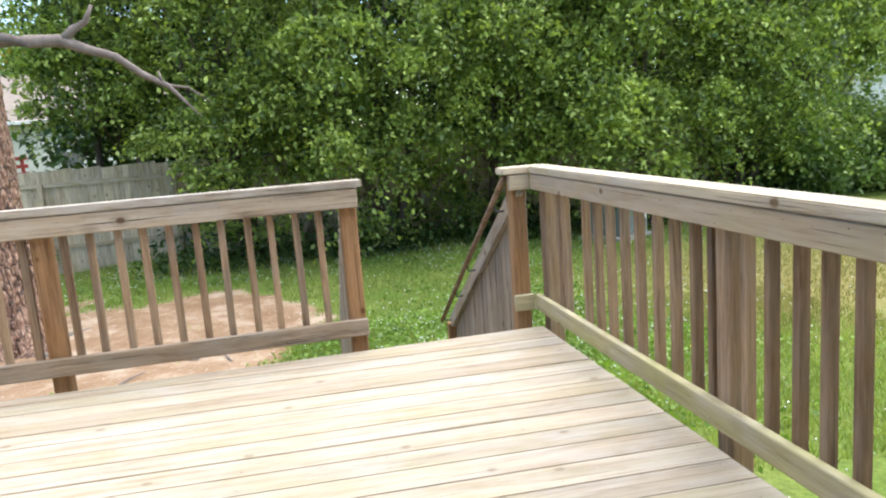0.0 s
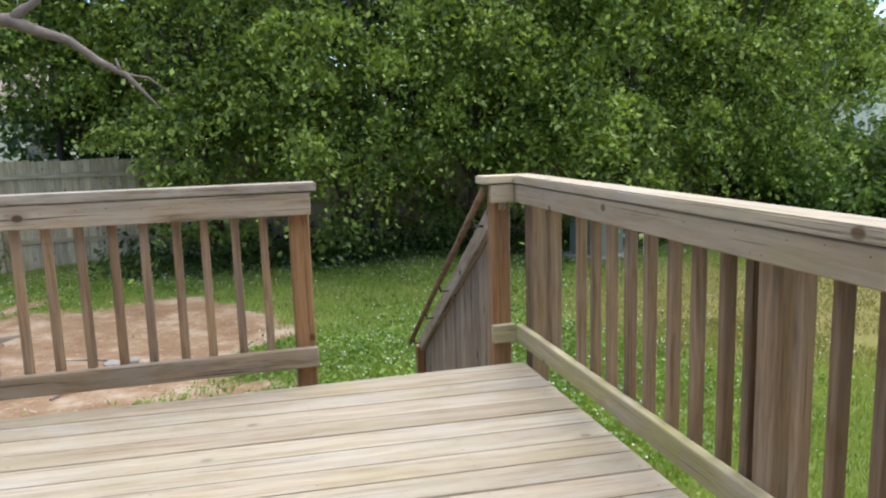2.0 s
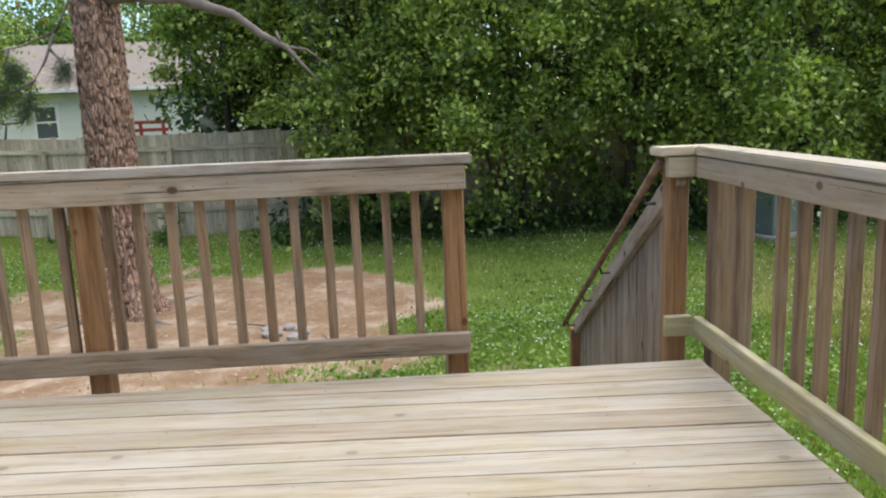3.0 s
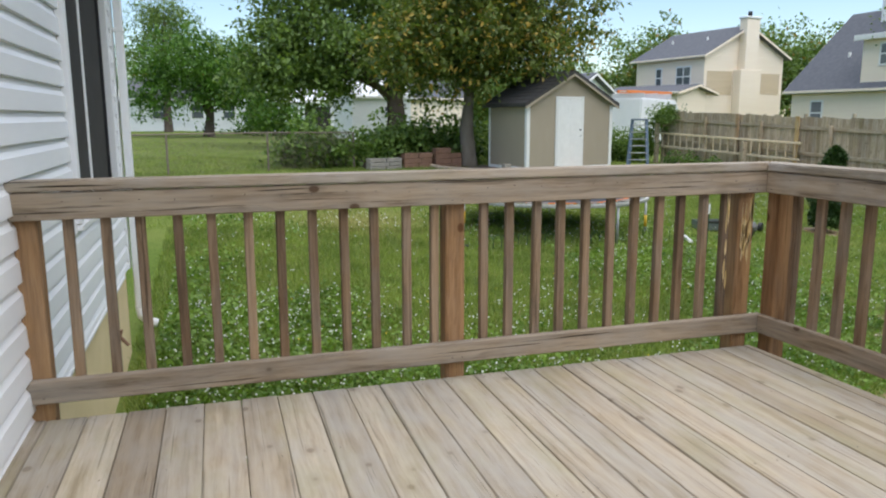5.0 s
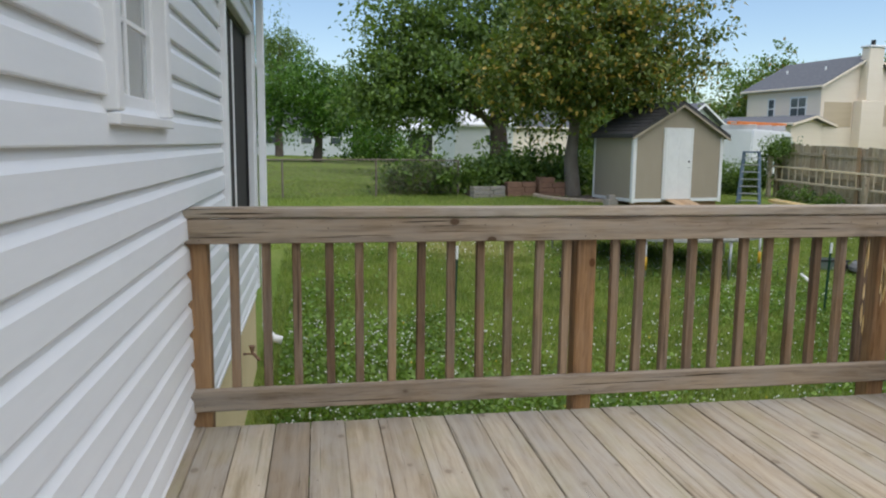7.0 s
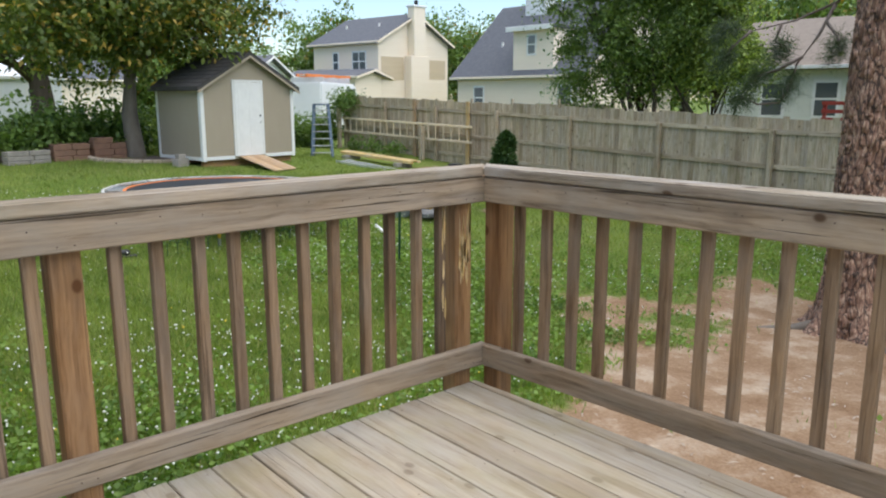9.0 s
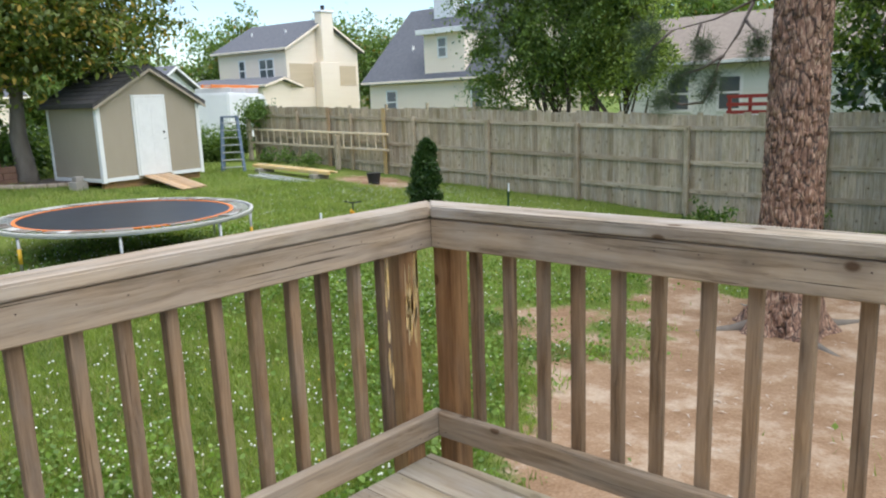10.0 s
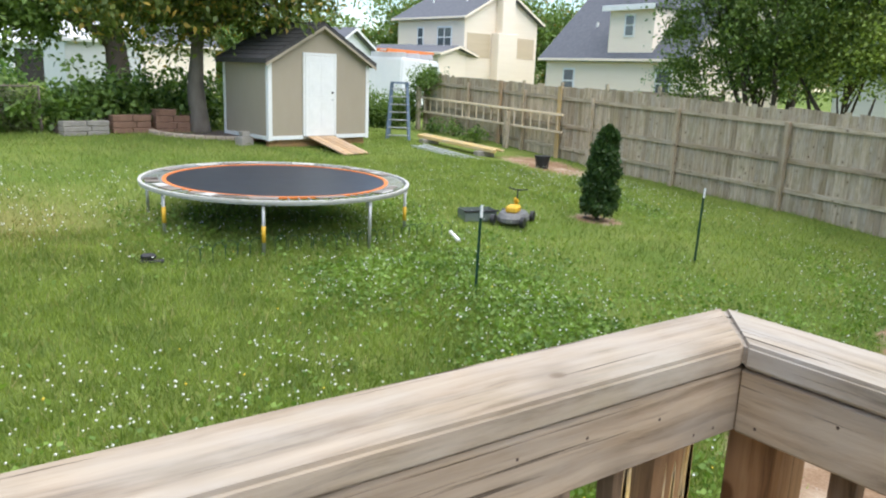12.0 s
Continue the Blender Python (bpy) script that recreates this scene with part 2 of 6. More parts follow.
def pine_bark():
    """Long rust-brown plates with dark furrows between them."""
    m, nt, b = material("pine_bark_plates")
    vec = coords(nt, (1, 1, 0.32), False)
    warp = noise_tex(nt, vec, 6, 3, 0.5)
    vo = nt.nodes.new("ShaderNodeTexVoronoi")
    vo.feature = "DISTANCE_TO_EDGE"
    vo.inputs["Scale"].default_value = 13.0
    vadd = nt.nodes.new("ShaderNodeVectorMath")
    vadd.operation = "MULTIPLY_ADD"
    nt.links.new(warp, vadd.inputs[0])
    vadd.inputs[1].default_value = (0.25, 0.25, 0.25)
    nt.links.new(vec, vadd.inputs[2])
    nt.links.new(vadd.outputs[0], vo.inputs["Vector"])
    flake = noise_tex(nt, vec, 34, 4, 0.6)
    col = ramp(nt, flake, ((0.32, (0.15, 0.08, 0.053)), (0.50, (0.29, 0.165, 0.11)), (0.66, (0.52, 0.36, 0.25))))
    furrow = ramp(nt, vo.outputs["Distance"], ((0.015, (0.9, 0.9, 0.9)), (0.09, (0, 0, 0))))
    col = mixc(nt, furrow, col, (0.045, 0.032, 0.028))
    nt.links.new(col, b.inputs["Base Color"])
    b.inputs["Roughness"].default_value = 0.95
    bump(nt, b, mixc(nt, 0.35, vo.outputs["Distance"], flake), 1.0, 0.05)
    return m


M_PINE = pine_bark()


def ground_material():
    """Lawn, bare clay and dry grass, told apart by two painted-on ground-cover masks."""
    m, nt, b = material("yard_ground")
    at = nt.nodes.new("ShaderNodeAttribute")
    at.attribute_name = "cover"
    sep = nt.nodes.new("ShaderNodeSeparateColor")
    nt.links.new(at.outputs["Color"], sep.inputs[0])
    vec = coords(nt, (1, 1, 1), False)
    big = noise_tex(nt, vec, 0.8, 5, 0.6)
    fine = noise_tex(nt, vec, 22, 5, 0.65)
    grass = ramp(nt, fine, ((0.3, (0.06, 0.10, 0.02)), (0.5, (0.11, 0.165, 0.03)), (0.7, (0.17, 0.23, 0.05))))
    grass = mixc(nt, ramp(nt, big, ((0.4, (0, 0, 0)), (0.75, (0.6, 0.6, 0.6)))), grass, (0.24, 0.255, 0.075))
    dry = ramp(nt, fine, ((0.3, (0.14, 0.12, 0.035)), (0.7, (0.30, 0.26, 0.10))))
    clay = ramp(nt, noise_tex(nt, vec, 1.7, 8, 0.68), ((0.38, (0.21, 0.12, 0.065)), (0.5, (0.30, 0.195, 0.12)), (0.63, (0.50, 0.40, 0.30))))
    clay = mixc(nt, 0.3, clay, ramp(nt, noise_tex(nt, vec, 40, 4, 0.6), ((0.3, (0.18, 0.10, 0.05)), (0.7, (0.50, 0.37, 0.25)))))
    col = mixc(nt, sep.outputs[1], grass, dry)
    edge = nt.nodes.new("ShaderNodeMath")
    edge.operation = "ADD"
    nt.links.new(sep.outputs[0], edge.inputs[0])
    shift = nt.nodes.new("ShaderNodeMath")
    shift.operation = "MULTIPLY_ADD"
    nt.links.new(noise_tex(nt, vec, 5, 5, 0.65), shift.inputs[0])
    shift.inputs[1].default_value, shift.inputs[2].default_value = 0.9, -0.45
    nt.links.new(shift.outputs[0], edge.inputs[1])
    col = mixc(nt, ramp(nt, edge.outputs[0], ((0.4, (0, 0, 0)), (0.6, (1, 1, 1)))), col, clay)
    nt.links.new(col, b.inputs["Base Color"])
    b.inputs["Roughness"].default_value = 0.95
    b.inputs["Specular IOR Level"].default_value = 0.1
    bump(nt, b, fine, 0.8, 0.03)
    return m


M_GROUND = ground_material()

M_TANPANEL = plain("tan_rectangles", (0.56, 0.45, 0.31), (0.62, 0.50, 0.35), 0.8, 0.7, 0.1, stretch=(0.5, 0.5, 6))
M_NAIL = plain("rusty_nails", (0.05, 0.035, 0.03), (0.10, 0.07, 0.055), 30.0, 0.7, 0.1, 0.3)
M_TORN = plain("torn_grey_pad", (0.17, 0.145, 0.12), (0.28, 0.245, 0.21), 7.0, 0.85, 0.2)
M_CHAIN = plain("rusty_chain_link_wire", (0.13, 0.11, 0.09), (0.22, 0.19, 0.15), 12.0, 0.7, 0.1)


# ---- building blocks ----
def thing(name, at, label, category, group="", kind="", turn=0.0):
    ob = new(name)
    ob.matrix_basis = pose(at[0], at[1], at[2], 0, 0, turn)
    ob.empty_display_size = 0.2
    return tagged(ob, label, category, group, kind)


def under(ob, parent):
    if parent is not None:
        ob.parent = parent
        ob.matrix_parent_inverse = parent.matrix_basis.inverted()
    return ob


def part(name, bm, mat, parent=None, label="", m=None, smooth=False):
    me = bpy.data.meshes.new(name)
    bm.to_mesh(me)
    bm.free()
    return place(name, me, mat, parent, label, m, smooth)


def place(name, me, mat, parent=None, label="", m=None, smooth=False):
    if mat is not None and not me.materials:
        me.materials.append(mat)
    if smooth:
        me.shade_smooth()
    ob = new(name, me)
    if m is not None:
        ob.matrix_basis = m
    under(ob, parent)
    return tagged(ob, label)


def add_box(bm, x0, x1, y0, y1, z0, z1, m=None):
    r = bmesh.ops.create_cube(bm, size=1.0)
    t = Matrix.Translation(((x0 + x1) / 2, (y0 + y1) / 2, (z0 + z1) / 2)) @ Matrix.Diagonal((x1 - x0, y1 - y0, z1 - z0, 1))
    bmesh.ops.transform(bm, matrix=(m @ t if m is not None else t), verts=r["verts"])
    return r["verts"]


def box(x0, x1, y0, y1, z0, z1, bevel=0.0):
    bm = bmesh.new()
    add_box(bm, x0, x1, y0, y1, z0, z1)
    if bevel:
        bmesh.ops.bevel(bm, geom=bm.edges[:], offset=bevel, segments=1, affect="EDGES")
    return bm


BEAMS = {}


def beam_mesh(length, w, h, mat, bevel):
    key = (round(length, 3), w, h, mat.name, bevel)
    if key not in BEAMS:
        me = bpy.data.meshes.new("beam")
        bm = box(0, length, -w / 2, w / 2, -h / 2, h / 2, bevel)
        bm.to_mesh(me)
        bm.free()
        me.materials.append(mat)
        BEAMS[key] = me
    return BEAMS[key]


def beam(name, p, q, w, h, mat, parent=None, label="", bevel=0.004, side=None):
    """A straight piece from p to q whose own x axis runs along it; w is its width sideways, h its height."""
    p, q = Vector(p), Vector(q)
    x = (q - p).normalized()
    y = Vector(side) if side else (Vector((0, 0, 1)).cross(x) if abs(x.z) < 0.95 else Vector((0, 1, 0)))
    y = (y - x * y.dot(x)).normalized()
    m = Matrix((x, y, x.cross(y))).transposed().to_4x4()
    m.translation = p
    return place(name, beam_mesh((q - p).length, w, h, mat, bevel), mat, parent, label, m)


def slab(corners, z0, z1, bevel=0.0):
    """A flat piece with the given outline, seen from above, from z0 to z1."""
    bm = bmesh.new()
    vs = [bm.verts.new((x, y, z0)) for x, y in corners]
    f = bm.faces.new(vs)
    bm.normal_update()
    if f.normal.z > 0:
        f.normal_flip()
    r = bmesh.ops.extrude_face_region(bm, geom=[f])
    bmesh.ops.translate(bm, vec=(0, 0, z1 - z0), verts=[v for v in r["geom"] if isinstance(v, bmesh.types.BMVert)])
    if bevel:
        bmesh.ops.bevel(bm, geom=bm.edges[:], offset=bevel, segments=2, affect="EDGES")
    bmesh.ops.recalc_face_normals(bm, faces=bm.faces[:])
    return bm


def board_between(name, a0, a1, b1, b0, z0, z1, mat, parent, label="", bevel=0.004):
    """A board whose grain runs from a to b, with corners a0, a1 at one end and b0, b1 at the other."""
    o = (Vector(a0) + Vector(a1)) / 2
    e = (Vector(b0) + Vector(b1)) / 2
    ang = math.atan2(e.y - o.y, e.x - o.x)
    m = Matrix.Translation((o.x, o.y, (z0 + z1) / 2)) @ Matrix.Rotation(ang, 4, "Z")
    inv = m.inverted()
    loc = [(inv @ Vector((p[0], p[1], 0))).to_2d() for p in (a0, a1, b1, b0)]
    h = (z1 - z0) / 2
    return part(name, slab(loc, -h, h, bevel), mat, parent, label, m)


def tube(points, radii, sides=10, cap=True):
    """A tapered tube through the points."""
    bm = bmesh.new()
    rings = []
    pts = [Vector(p) for p in points]
    for i, p in enumerate(pts):
        d = (pts[min(i + 1, len(pts) - 1)] - pts[max(i - 1, 0)]).normalized()
        a = d.orthogonal().normalized() if abs(d.z) < 0.9 else (Vector((1, 0, 0)) - d * d.x).normalized()
        c = d.cross(a)
        rings.append([bm.verts.new(p + radii[i] * (math.cos(t) * a + math.sin(t) * c)) for t in (2 * math.pi * k / sides for k in range(sides))])
    for r, s in zip(rings, rings[1:]):
        best = min(range(sides), key=lambda k: (s[k].co - r[0].co).length)
        s[:] = s[best:] + s[:best]
        for k in range(sides):
            bm.faces.new((r[k], r[(k + 1) % sides], s[(k + 1) % sides], s[k]))
    if cap:
        bm.faces.new(rings[0][::-1])
        bm.faces.new(rings[-1])
    bmesh.ops.recalc_face_normals(bm, faces=bm.faces[:])
    return bm


def raw_mesh(name, verts, faces):
    """Many equal faces at once: verts (n, 3), faces (m, k)."""
    verts, faces = np.asarray(verts, np.float32), np.asarray(faces, np.int32)
    me = bpy.data.meshes.new(name)
    k = faces.shape[1]
    me.vertices.add(len(verts))
    me.vertices.foreach_set("co", verts.ravel())
    me.loops.add(faces.size)
    me.loops.foreach_set("vertex_index", faces.ravel())
    me.polygons.add(len(faces))
    me.polygons.foreach_set("loop_start", np.arange(0, faces.size, k, dtype=np.int32))
    me.update(calc_edges=True)
    return me


def unit(v):
    return v / np.maximum(np.linalg.norm(v, axis=1, keepdims=True), 1e-6)


def leaf_mesh(name, at, size, rng, aspect=0.55, droop=0.3, facing=None):
    """One folded leaf at each place, of about that length, each its own island of two triangles."""
    n = len(at)
    d = unit(rng.normal(size=(n, 3)) + np.array([0, 0, -droop]))
    up = unit(rng.normal(size=(n, 3)) * 0.55 + (np.array([0, 0, 0.9]) if facing is None else facing))
    s = unit(np.cross(d, up))
    up = np.cross(s, d)
    ln = (size * rng.uniform(0.6, 1.3, n))[:, None]
    v = np.stack([at, at + d * ln * 0.45 + s * ln * aspect * 0.5 + up * ln * 0.10,
                  at + d * ln, at + d * ln * 0.45 - s * ln * aspect * 0.5 + up * ln * 0.10], 1).reshape(-1, 3)
    i = np.arange(n)[:, None] * 4
    return raw_mesh(name, v, np.concatenate([i + np.array([0, 1, 2]), i + np.array([0, 2, 3])], 1).reshape(-1, 3))


def crown_points(lobes, clumps, per, spread, rng, shell=0.55, floor=None, tall=0.7):
    """Places for leaves: clumps spread through the outer part of each lobe (x, y, z, rx, ry, rz)."""
    lobes = np.asarray(lobes, float)
    w = (lobes[:, 3] * lobes[:, 4] + lobes[:, 3] * lobes[:, 5])
    pick = rng.choice(len(lobes), clumps, p=w / w.sum())
    d = unit(rng.normal(size=(clumps, 3)))
    r = rng.uniform(shell, 1.05, clumps)[:, None]
    c = lobes[pick, :3] + d * r * lobes[pick, 3:]
    lead = (np.arange(clumps) // 4) * 4
    follow = rng.random(clumps) < 0.75
    c[follow] = c[lead[follow]] + rng.normal(size=(follow.sum(), 3)) * spread * np.array([1.9, 1.9, 1.6])
    k = rng.uniform(0.5, 1.5, clumps)[:, None]
    pts = c[:, None, :] + rng.normal(size=(clumps, per, 3)) * spread * k[:, None, :] * np.array([1, 1, tall])
    pts = pts.reshape(-1, 3)
    if floor is not None:
        pts = pts[pts[:, 2] > floor]
    return pts


def tree(name, base, height, trunk_r, lobes, clumps, per, spread, leaf, bark, leaves, label, seed, category="tree", limbs=6, shell=0.55, floor=None, aspect=0.55, tall=0.7):
    rng = np.random.default_rng(seed)
    t = thing(name, base, label, category)
    b = Vector(base)
    top = b + Vector((rng.uniform(-0.3, 0.3), rng.uniform(-0.3, 0.3), height))
    pts = [b + Vector((0, 0, -0.15))] + [b.lerp(top, f) + Vector((rng.uniform(-0.1, 0.1), rng.uniform(-0.1, 0.1), 0)) for f in (0.04, 0.2, 0.45, 0.7, 1.0)]
    part("trunk", tube(pts, [trunk_r * k for k in (1.6, 1.15, 0.95, 0.75, 0.5, 0.1)], 12), bark, t, smooth=True)
    for i in range(limbs):
        lo = lobes[i % len(lobes)]
        start = b.lerp(top, 0.3 + 0.5 * i / max(limbs, 1))
        end = Vector(lo[:3]) + Vector((rng.uniform(-0.5, 0.5) * lo[3], rng.uniform(-0.5, 0.5) * lo[4], rng.uniform(-0.2, 0.5) * lo[5]))
        mid = start.lerp(end, 0.5) + Vector((rng.uniform(-0.2, 0.2), rng.uniform(-0.2, 0.2), 0.2))
        part("limb", tube((start, mid, end), (trunk_r * 0.42, trunk_r * 0.26, trunk_r * 0.06), 7), bark, t, smooth=True)
    pts = crown_points(lobes, clumps, per, spread, rng, shell, floor, tall)
    place("crown", leaf_mesh("crown", pts, leaf, rng, aspect), leaves, t)
    return t


# ---- ground ----
def ground_z(x, y):
    b = np.interp(x, (-5, 0, 5, 10, 16.5, 40), (-0.80, -0.85, -1.15, -1.40, -1.30, -1.2))
    b = b - 0.2 * np.clip(y / 4, 0, 1) * np.clip((x - 11) / 4, 0, 1)
    k = np.interp(x, (0, 10, 16.5), (0.05, 0.065, 0.055))
    near = b + k * (np.clip(y, 2, 19) - 2)
    return near + 0.02 * np.sin(x * 1.3 + y * 0.7) + 0.015 * np.sin(y * 1.9 - x * 0.4)


def gz(x, y):
    return float(ground_z(np.array(x, float), np.array(y, float)))


def smooth01(v):
    v = np.clip(v, 0, 1)
    return v * v * (3 - 2 * v)


def clay_cover(x, y):
    """1 on the bare clay round the pine, along the fence foot and under the shrub."""
    a = 1.25 - np.sqrt(((x - 9.0) / 3.6) ** 2 + ((y + 0.2) / 3.1) ** 2)
    a = np.maximum(a, 1.2 - np.sqrt(((x - 5.6) / 2.2) ** 2 + ((y + 0.3) / 2.2) ** 2))
    c = 1.15 - np.sqrt(((x - 15.3) / 1.2) ** 2 + ((y - 13.6) / 2.2) ** 2)
    d = 1.0 - np.sqrt((x - 11.66) ** 2 + (y - 8.20) ** 2) / 0.75
    e = 0.75 - np.sqrt(((x - 16.3) / 1.0) ** 2 + ((y - 3.5) / 3.5) ** 2)
    rough = 0.16 * np.sin(x * 1.9 + 1.7 * np.sin(y * 1.3)) + 0.14 * np.sin(y * 2.6 - 1.2 * np.sin(x * 1.1)) + 0.10 * np.sin(x * 5.3 + y * 4.1)
    return np.clip(np.maximum.reduce([(a + rough) * 1.6, c, d * 1.2, e]), 0, 1)


def dry_cover(x, y):
    a = 1.1 - np.sqrt(((x - 8.5) / 4.5) ** 2 + ((y + 10.5) / 4.5) ** 2)
    b = 0.7 - np.sqrt(((x - 3.0) / 3.0) ** 2 + ((y - 9.5) / 4.0) ** 2)
    return np.clip(np.maximum(a * 1.3, b), 0, 1)


def build_ground():
    xs = np.concatenate([[-700, -300, -120, -60, -30, -15], np.arange(-8, 26.1, 0.3), [30, 36, 45, 60, 90, 150, 300, 700]])
    ys = np.concatenate([[-700, -300, -120, -60, -36, -26], np.arange(-20, 26.1, 0.3), [30, 36, 45, 60, 90, 150, 300, 700]])
    gx, gy = np.meshgrid(xs, ys, indexing="ij")
    verts = np.stack([gx, gy, ground_z(gx, gy)], -1).reshape(-1, 3)
    ny = len(ys)
    i, j = np.meshgrid(np.arange(len(xs) - 1), np.arange(ny - 1), indexing="ij")
    a = (i * ny + j).ravel()
    me = raw_mesh("ground", verts, np.stack([a, a + ny, a + ny + 1, a + 1], 1))
    col = np.ones((len(verts), 4), np.float32)
    col[:, 0] = clay_cover(verts[:, 0], verts[:, 1])
    col[:, 1] = dry_cover(verts[:, 0], verts[:, 1])
    col[:, 2] = 0
    at = me.color_attributes.new("cover", "FLOAT_COLOR", "POINT")
    at.data.foreach_set("color", col.ravel())
    ob = place("ground", me, M_GROUND, smooth=True)
    tagged(ob, "lawn of green grass and clover with bare clay patches", "ground", kind="structure")


build_ground()


# ---- deck ----
RAIL_TOP = 0.925
E0, E_SKEW = 3.30, 0.05


def east(y):
    """The inner face of the east rail at y."""
    return E0 - E_SKEW * y


S_CORNER = Vector((3.575, -4.255))
S_SKEW = 0.031
S_DIR = Vector((-1.0, -S_SKEW)).normalized()
E_DIR = Vector((E_SKEW, -1.0)).normalized()


def south_at(d):
    """A point on the south rail's inner face, d metres from the corner towards the house."""
    return S_CORNER + S_DIR * d


def heads(name, places, radius, parent):
    """Small round nail or screw heads: (place, direction they face)."""
    v, f = [], []
    for p_, n_ in places:
        p_, n_ = Vector(p_), Vector(n_).normalized()
        a = n_.orthogonal().normalized()
        c = n_.cross(a)
        i = len(v)
        v += [tuple(p_ + radius * (math.cos(k * math.pi / 3) * a + math.sin(k * math.pi / 3) * c) + n_ * 0.0006) for k in range(6)] + [tuple(p_ + n_ * 0.0016)]
        f += [(i + k, i + (k + 1) % 6, i + 6) for k in range(6)]
    ob = place(name, raw_mesh(name, v, f), M_NAIL, parent)
    return tagged(ob, "dark rusty nail heads", kind="stuff")


PITCH, FIRST = 0.1454, 0.06


def deck_east(y):
    return E0 - 0.006 - 0.045 * y


def deck_south(x):
    return -4.262 - 0.037 * (3.48 - x)


def deck_board(x0, x1, z0, z1, parent):
    """One board along y, cut off along the skewed east and south edges of the deck."""
    y1 = 0.036
    cut = lambda x: min(y1, (E0 - 0.006 - x) / 0.045)
    pts = [(x0, cut(x0))]
    if deck_east(y1) < x1 and cut(x0) == y1:
        pts.append((deck_east(y1), y1))
    south = min(x1, deck_east(-4.262))
    if cut(x1) > -4.262:
        pts.append((x1, cut(x1)))
    pts += [(south, deck_south(south)), (x0, deck_south(x0))]
    cx, cy = (x0 + x1) / 2, y1
    m = Matrix.Translation((cx, cy, (z0 + z1) / 2)) @ Matrix.Rotation(radians(-90), 4, "Z")
    inv = m.inverted()
    h = (z1 - z0) / 2
    return part("deck_board", slab([(inv @ Vector((x, y, 0))).to_2d() for x, y in pts], -h, h, 0.003), M_BOARD, parent, "", m)


def build_deck():
    deck = thing("floor", (1.7, -2.1, 0), "weathered pale wooden deck boards with dark gaps", "deck floor", kind="structure")
    rng = random.Random(8)
    for i in range(25):
        x0 = 0.012 if i == 0 else FIRST + PITCH * (i - 1) + rng.uniform(0.0006, 0.0024)
        x1 = FIRST + PITCH * i - rng.uniform(0.0006, 0.0024)
        deck_board(x0, x1, -0.026, rng.uniform(-0.0015, 0.0015), deck)
    screws = []
    for i in range(1, 24):
        for j in range(9):
            y = -0.02 - j * 0.53
            for f_ in (0.2, 0.8):
                x = FIRST + (i - 1 + f_) * PITCH
                if x < deck_east(y) - 0.02:
                    screws.append(((x + 0.004 * math.sin(i * 3 + j), y + 0.006 * math.sin(i * 5.0 + f_), 0.0022), (0, 0, 1)))
    heads("screw_heads", random.Random(3).sample(screws, len(screws) // 2), 0.003, deck)
    frame_ = thing("deck_frame", (1.7, -2.1, -0.03), "timber joists and rim boards under the deck", "deck frame", kind="structure")
    for i in range(9):
        y = -0.02 - i * 0.53
        beam("joist", (0.03, y, -0.122), (east(y) - 0.0, y, -0.122), 0.038, 0.185, M_RAIL, frame_)
    for p, q in (((0.02, 0.018, -0.122), (E0, 0.018, -0.122)), ((E0 + 0.018, 0.0, -0.122), (east(-4.3) + 0.018, -4.3, -0.122))):
        beam("rim_board", p, q, 0.034, 0.185, M_RAIL, frame_)
    for x, y in ((0.9, -0.3), (3.0, -0.3), (3.2, -2.2), (3.2, -4.1), (0.9, -4.3)):
        beam("support_post", (x, y, gz(x, y) - 0.2), (x, y, -0.21), 0.14, 0.14, M_POST, frame_)


def railing(name, label, origin, u, w, posts, bays, caps, rails, mats, top=RAIL_TOP):
    """A rail run: u along it, w outwards. posts: distances of their near edges; bays: (from, to, number of balusters)."""
    o, u, w = Vector(origin), Vector(u), Vector(w)
    t = thing(name, (o.x, o.y, 0), label, "railing")

    def at(d, out, z):
        p = o + u * d + w * out
        return (p.x, p.y, z)

    side = (u.x, u.y, 0)
    m_cap, m_rail, m_low, m_post = mats
    for d in posts:
        beam("post", at(d + 0.0445, 0.0845, -0.30), at(d + 0.0445, 0.0845, top - 0.040), 0.089, 0.089, m_post, t, side=side, bevel=0.006)
    for a, b, n in bays:
        for k in range(n):
            d = a + (b - a) * (k + 1) / (n + 1) + 0.004 * math.sin(k * 2.7 + a)
            lean = 0.004 * math.sin(k * 5.1 + b)
            beam("baluster", at(d, 0.059, 0.075), at(d + lean, 0.059, top - 0.041), 0.036, 0.036, M_BALUSTER, t, side=side, bevel=0.003)
    nails = []
    for a, b, n in bays:
        for k in range(n):
            d = a + (b - a) * (k + 1) / (n + 1)
            nails += [(at(d + 0.006 * math.sin(k * 3.3), 0.0, 0.85 + 0.006 * math.sin(k * 1.7)), (-w.x, -w.y, 0)), (at(d - 0.004, 0.0, 0.125), (-w.x, -w.y, 0))]
    for d in posts:
        nails += [(at(d + u_, 0.0, z_), (-w.x, -w.y, 0)) for u_ in (0.02, 0.065) for z_ in (0.80, 0.86, 0.10, 0.145)]
    heads("nail_heads", nails[::2], 0.0026, t)
    for d0, d1 in rails:
        mid, deep = (0.782 + top - 0.042) / 2, top - 0.824
        beam("top_rail", at(d0, 0.019, mid), at(d1, 0.019, mid), 0.038, deep, m_rail, t)
        beam("bottom_rail", at(d0, 0.019, 0.122), at(d1, 0.019, 0.122), 0.038, 0.092, m_low, t)
    for corners in caps:
        board_between("cap", corners[0], corners[1], corners[2], corners[3], top - 0.038, top, m_cap, t, bevel=0.006)
    return t


IN, OUT = 0.006, 0.128


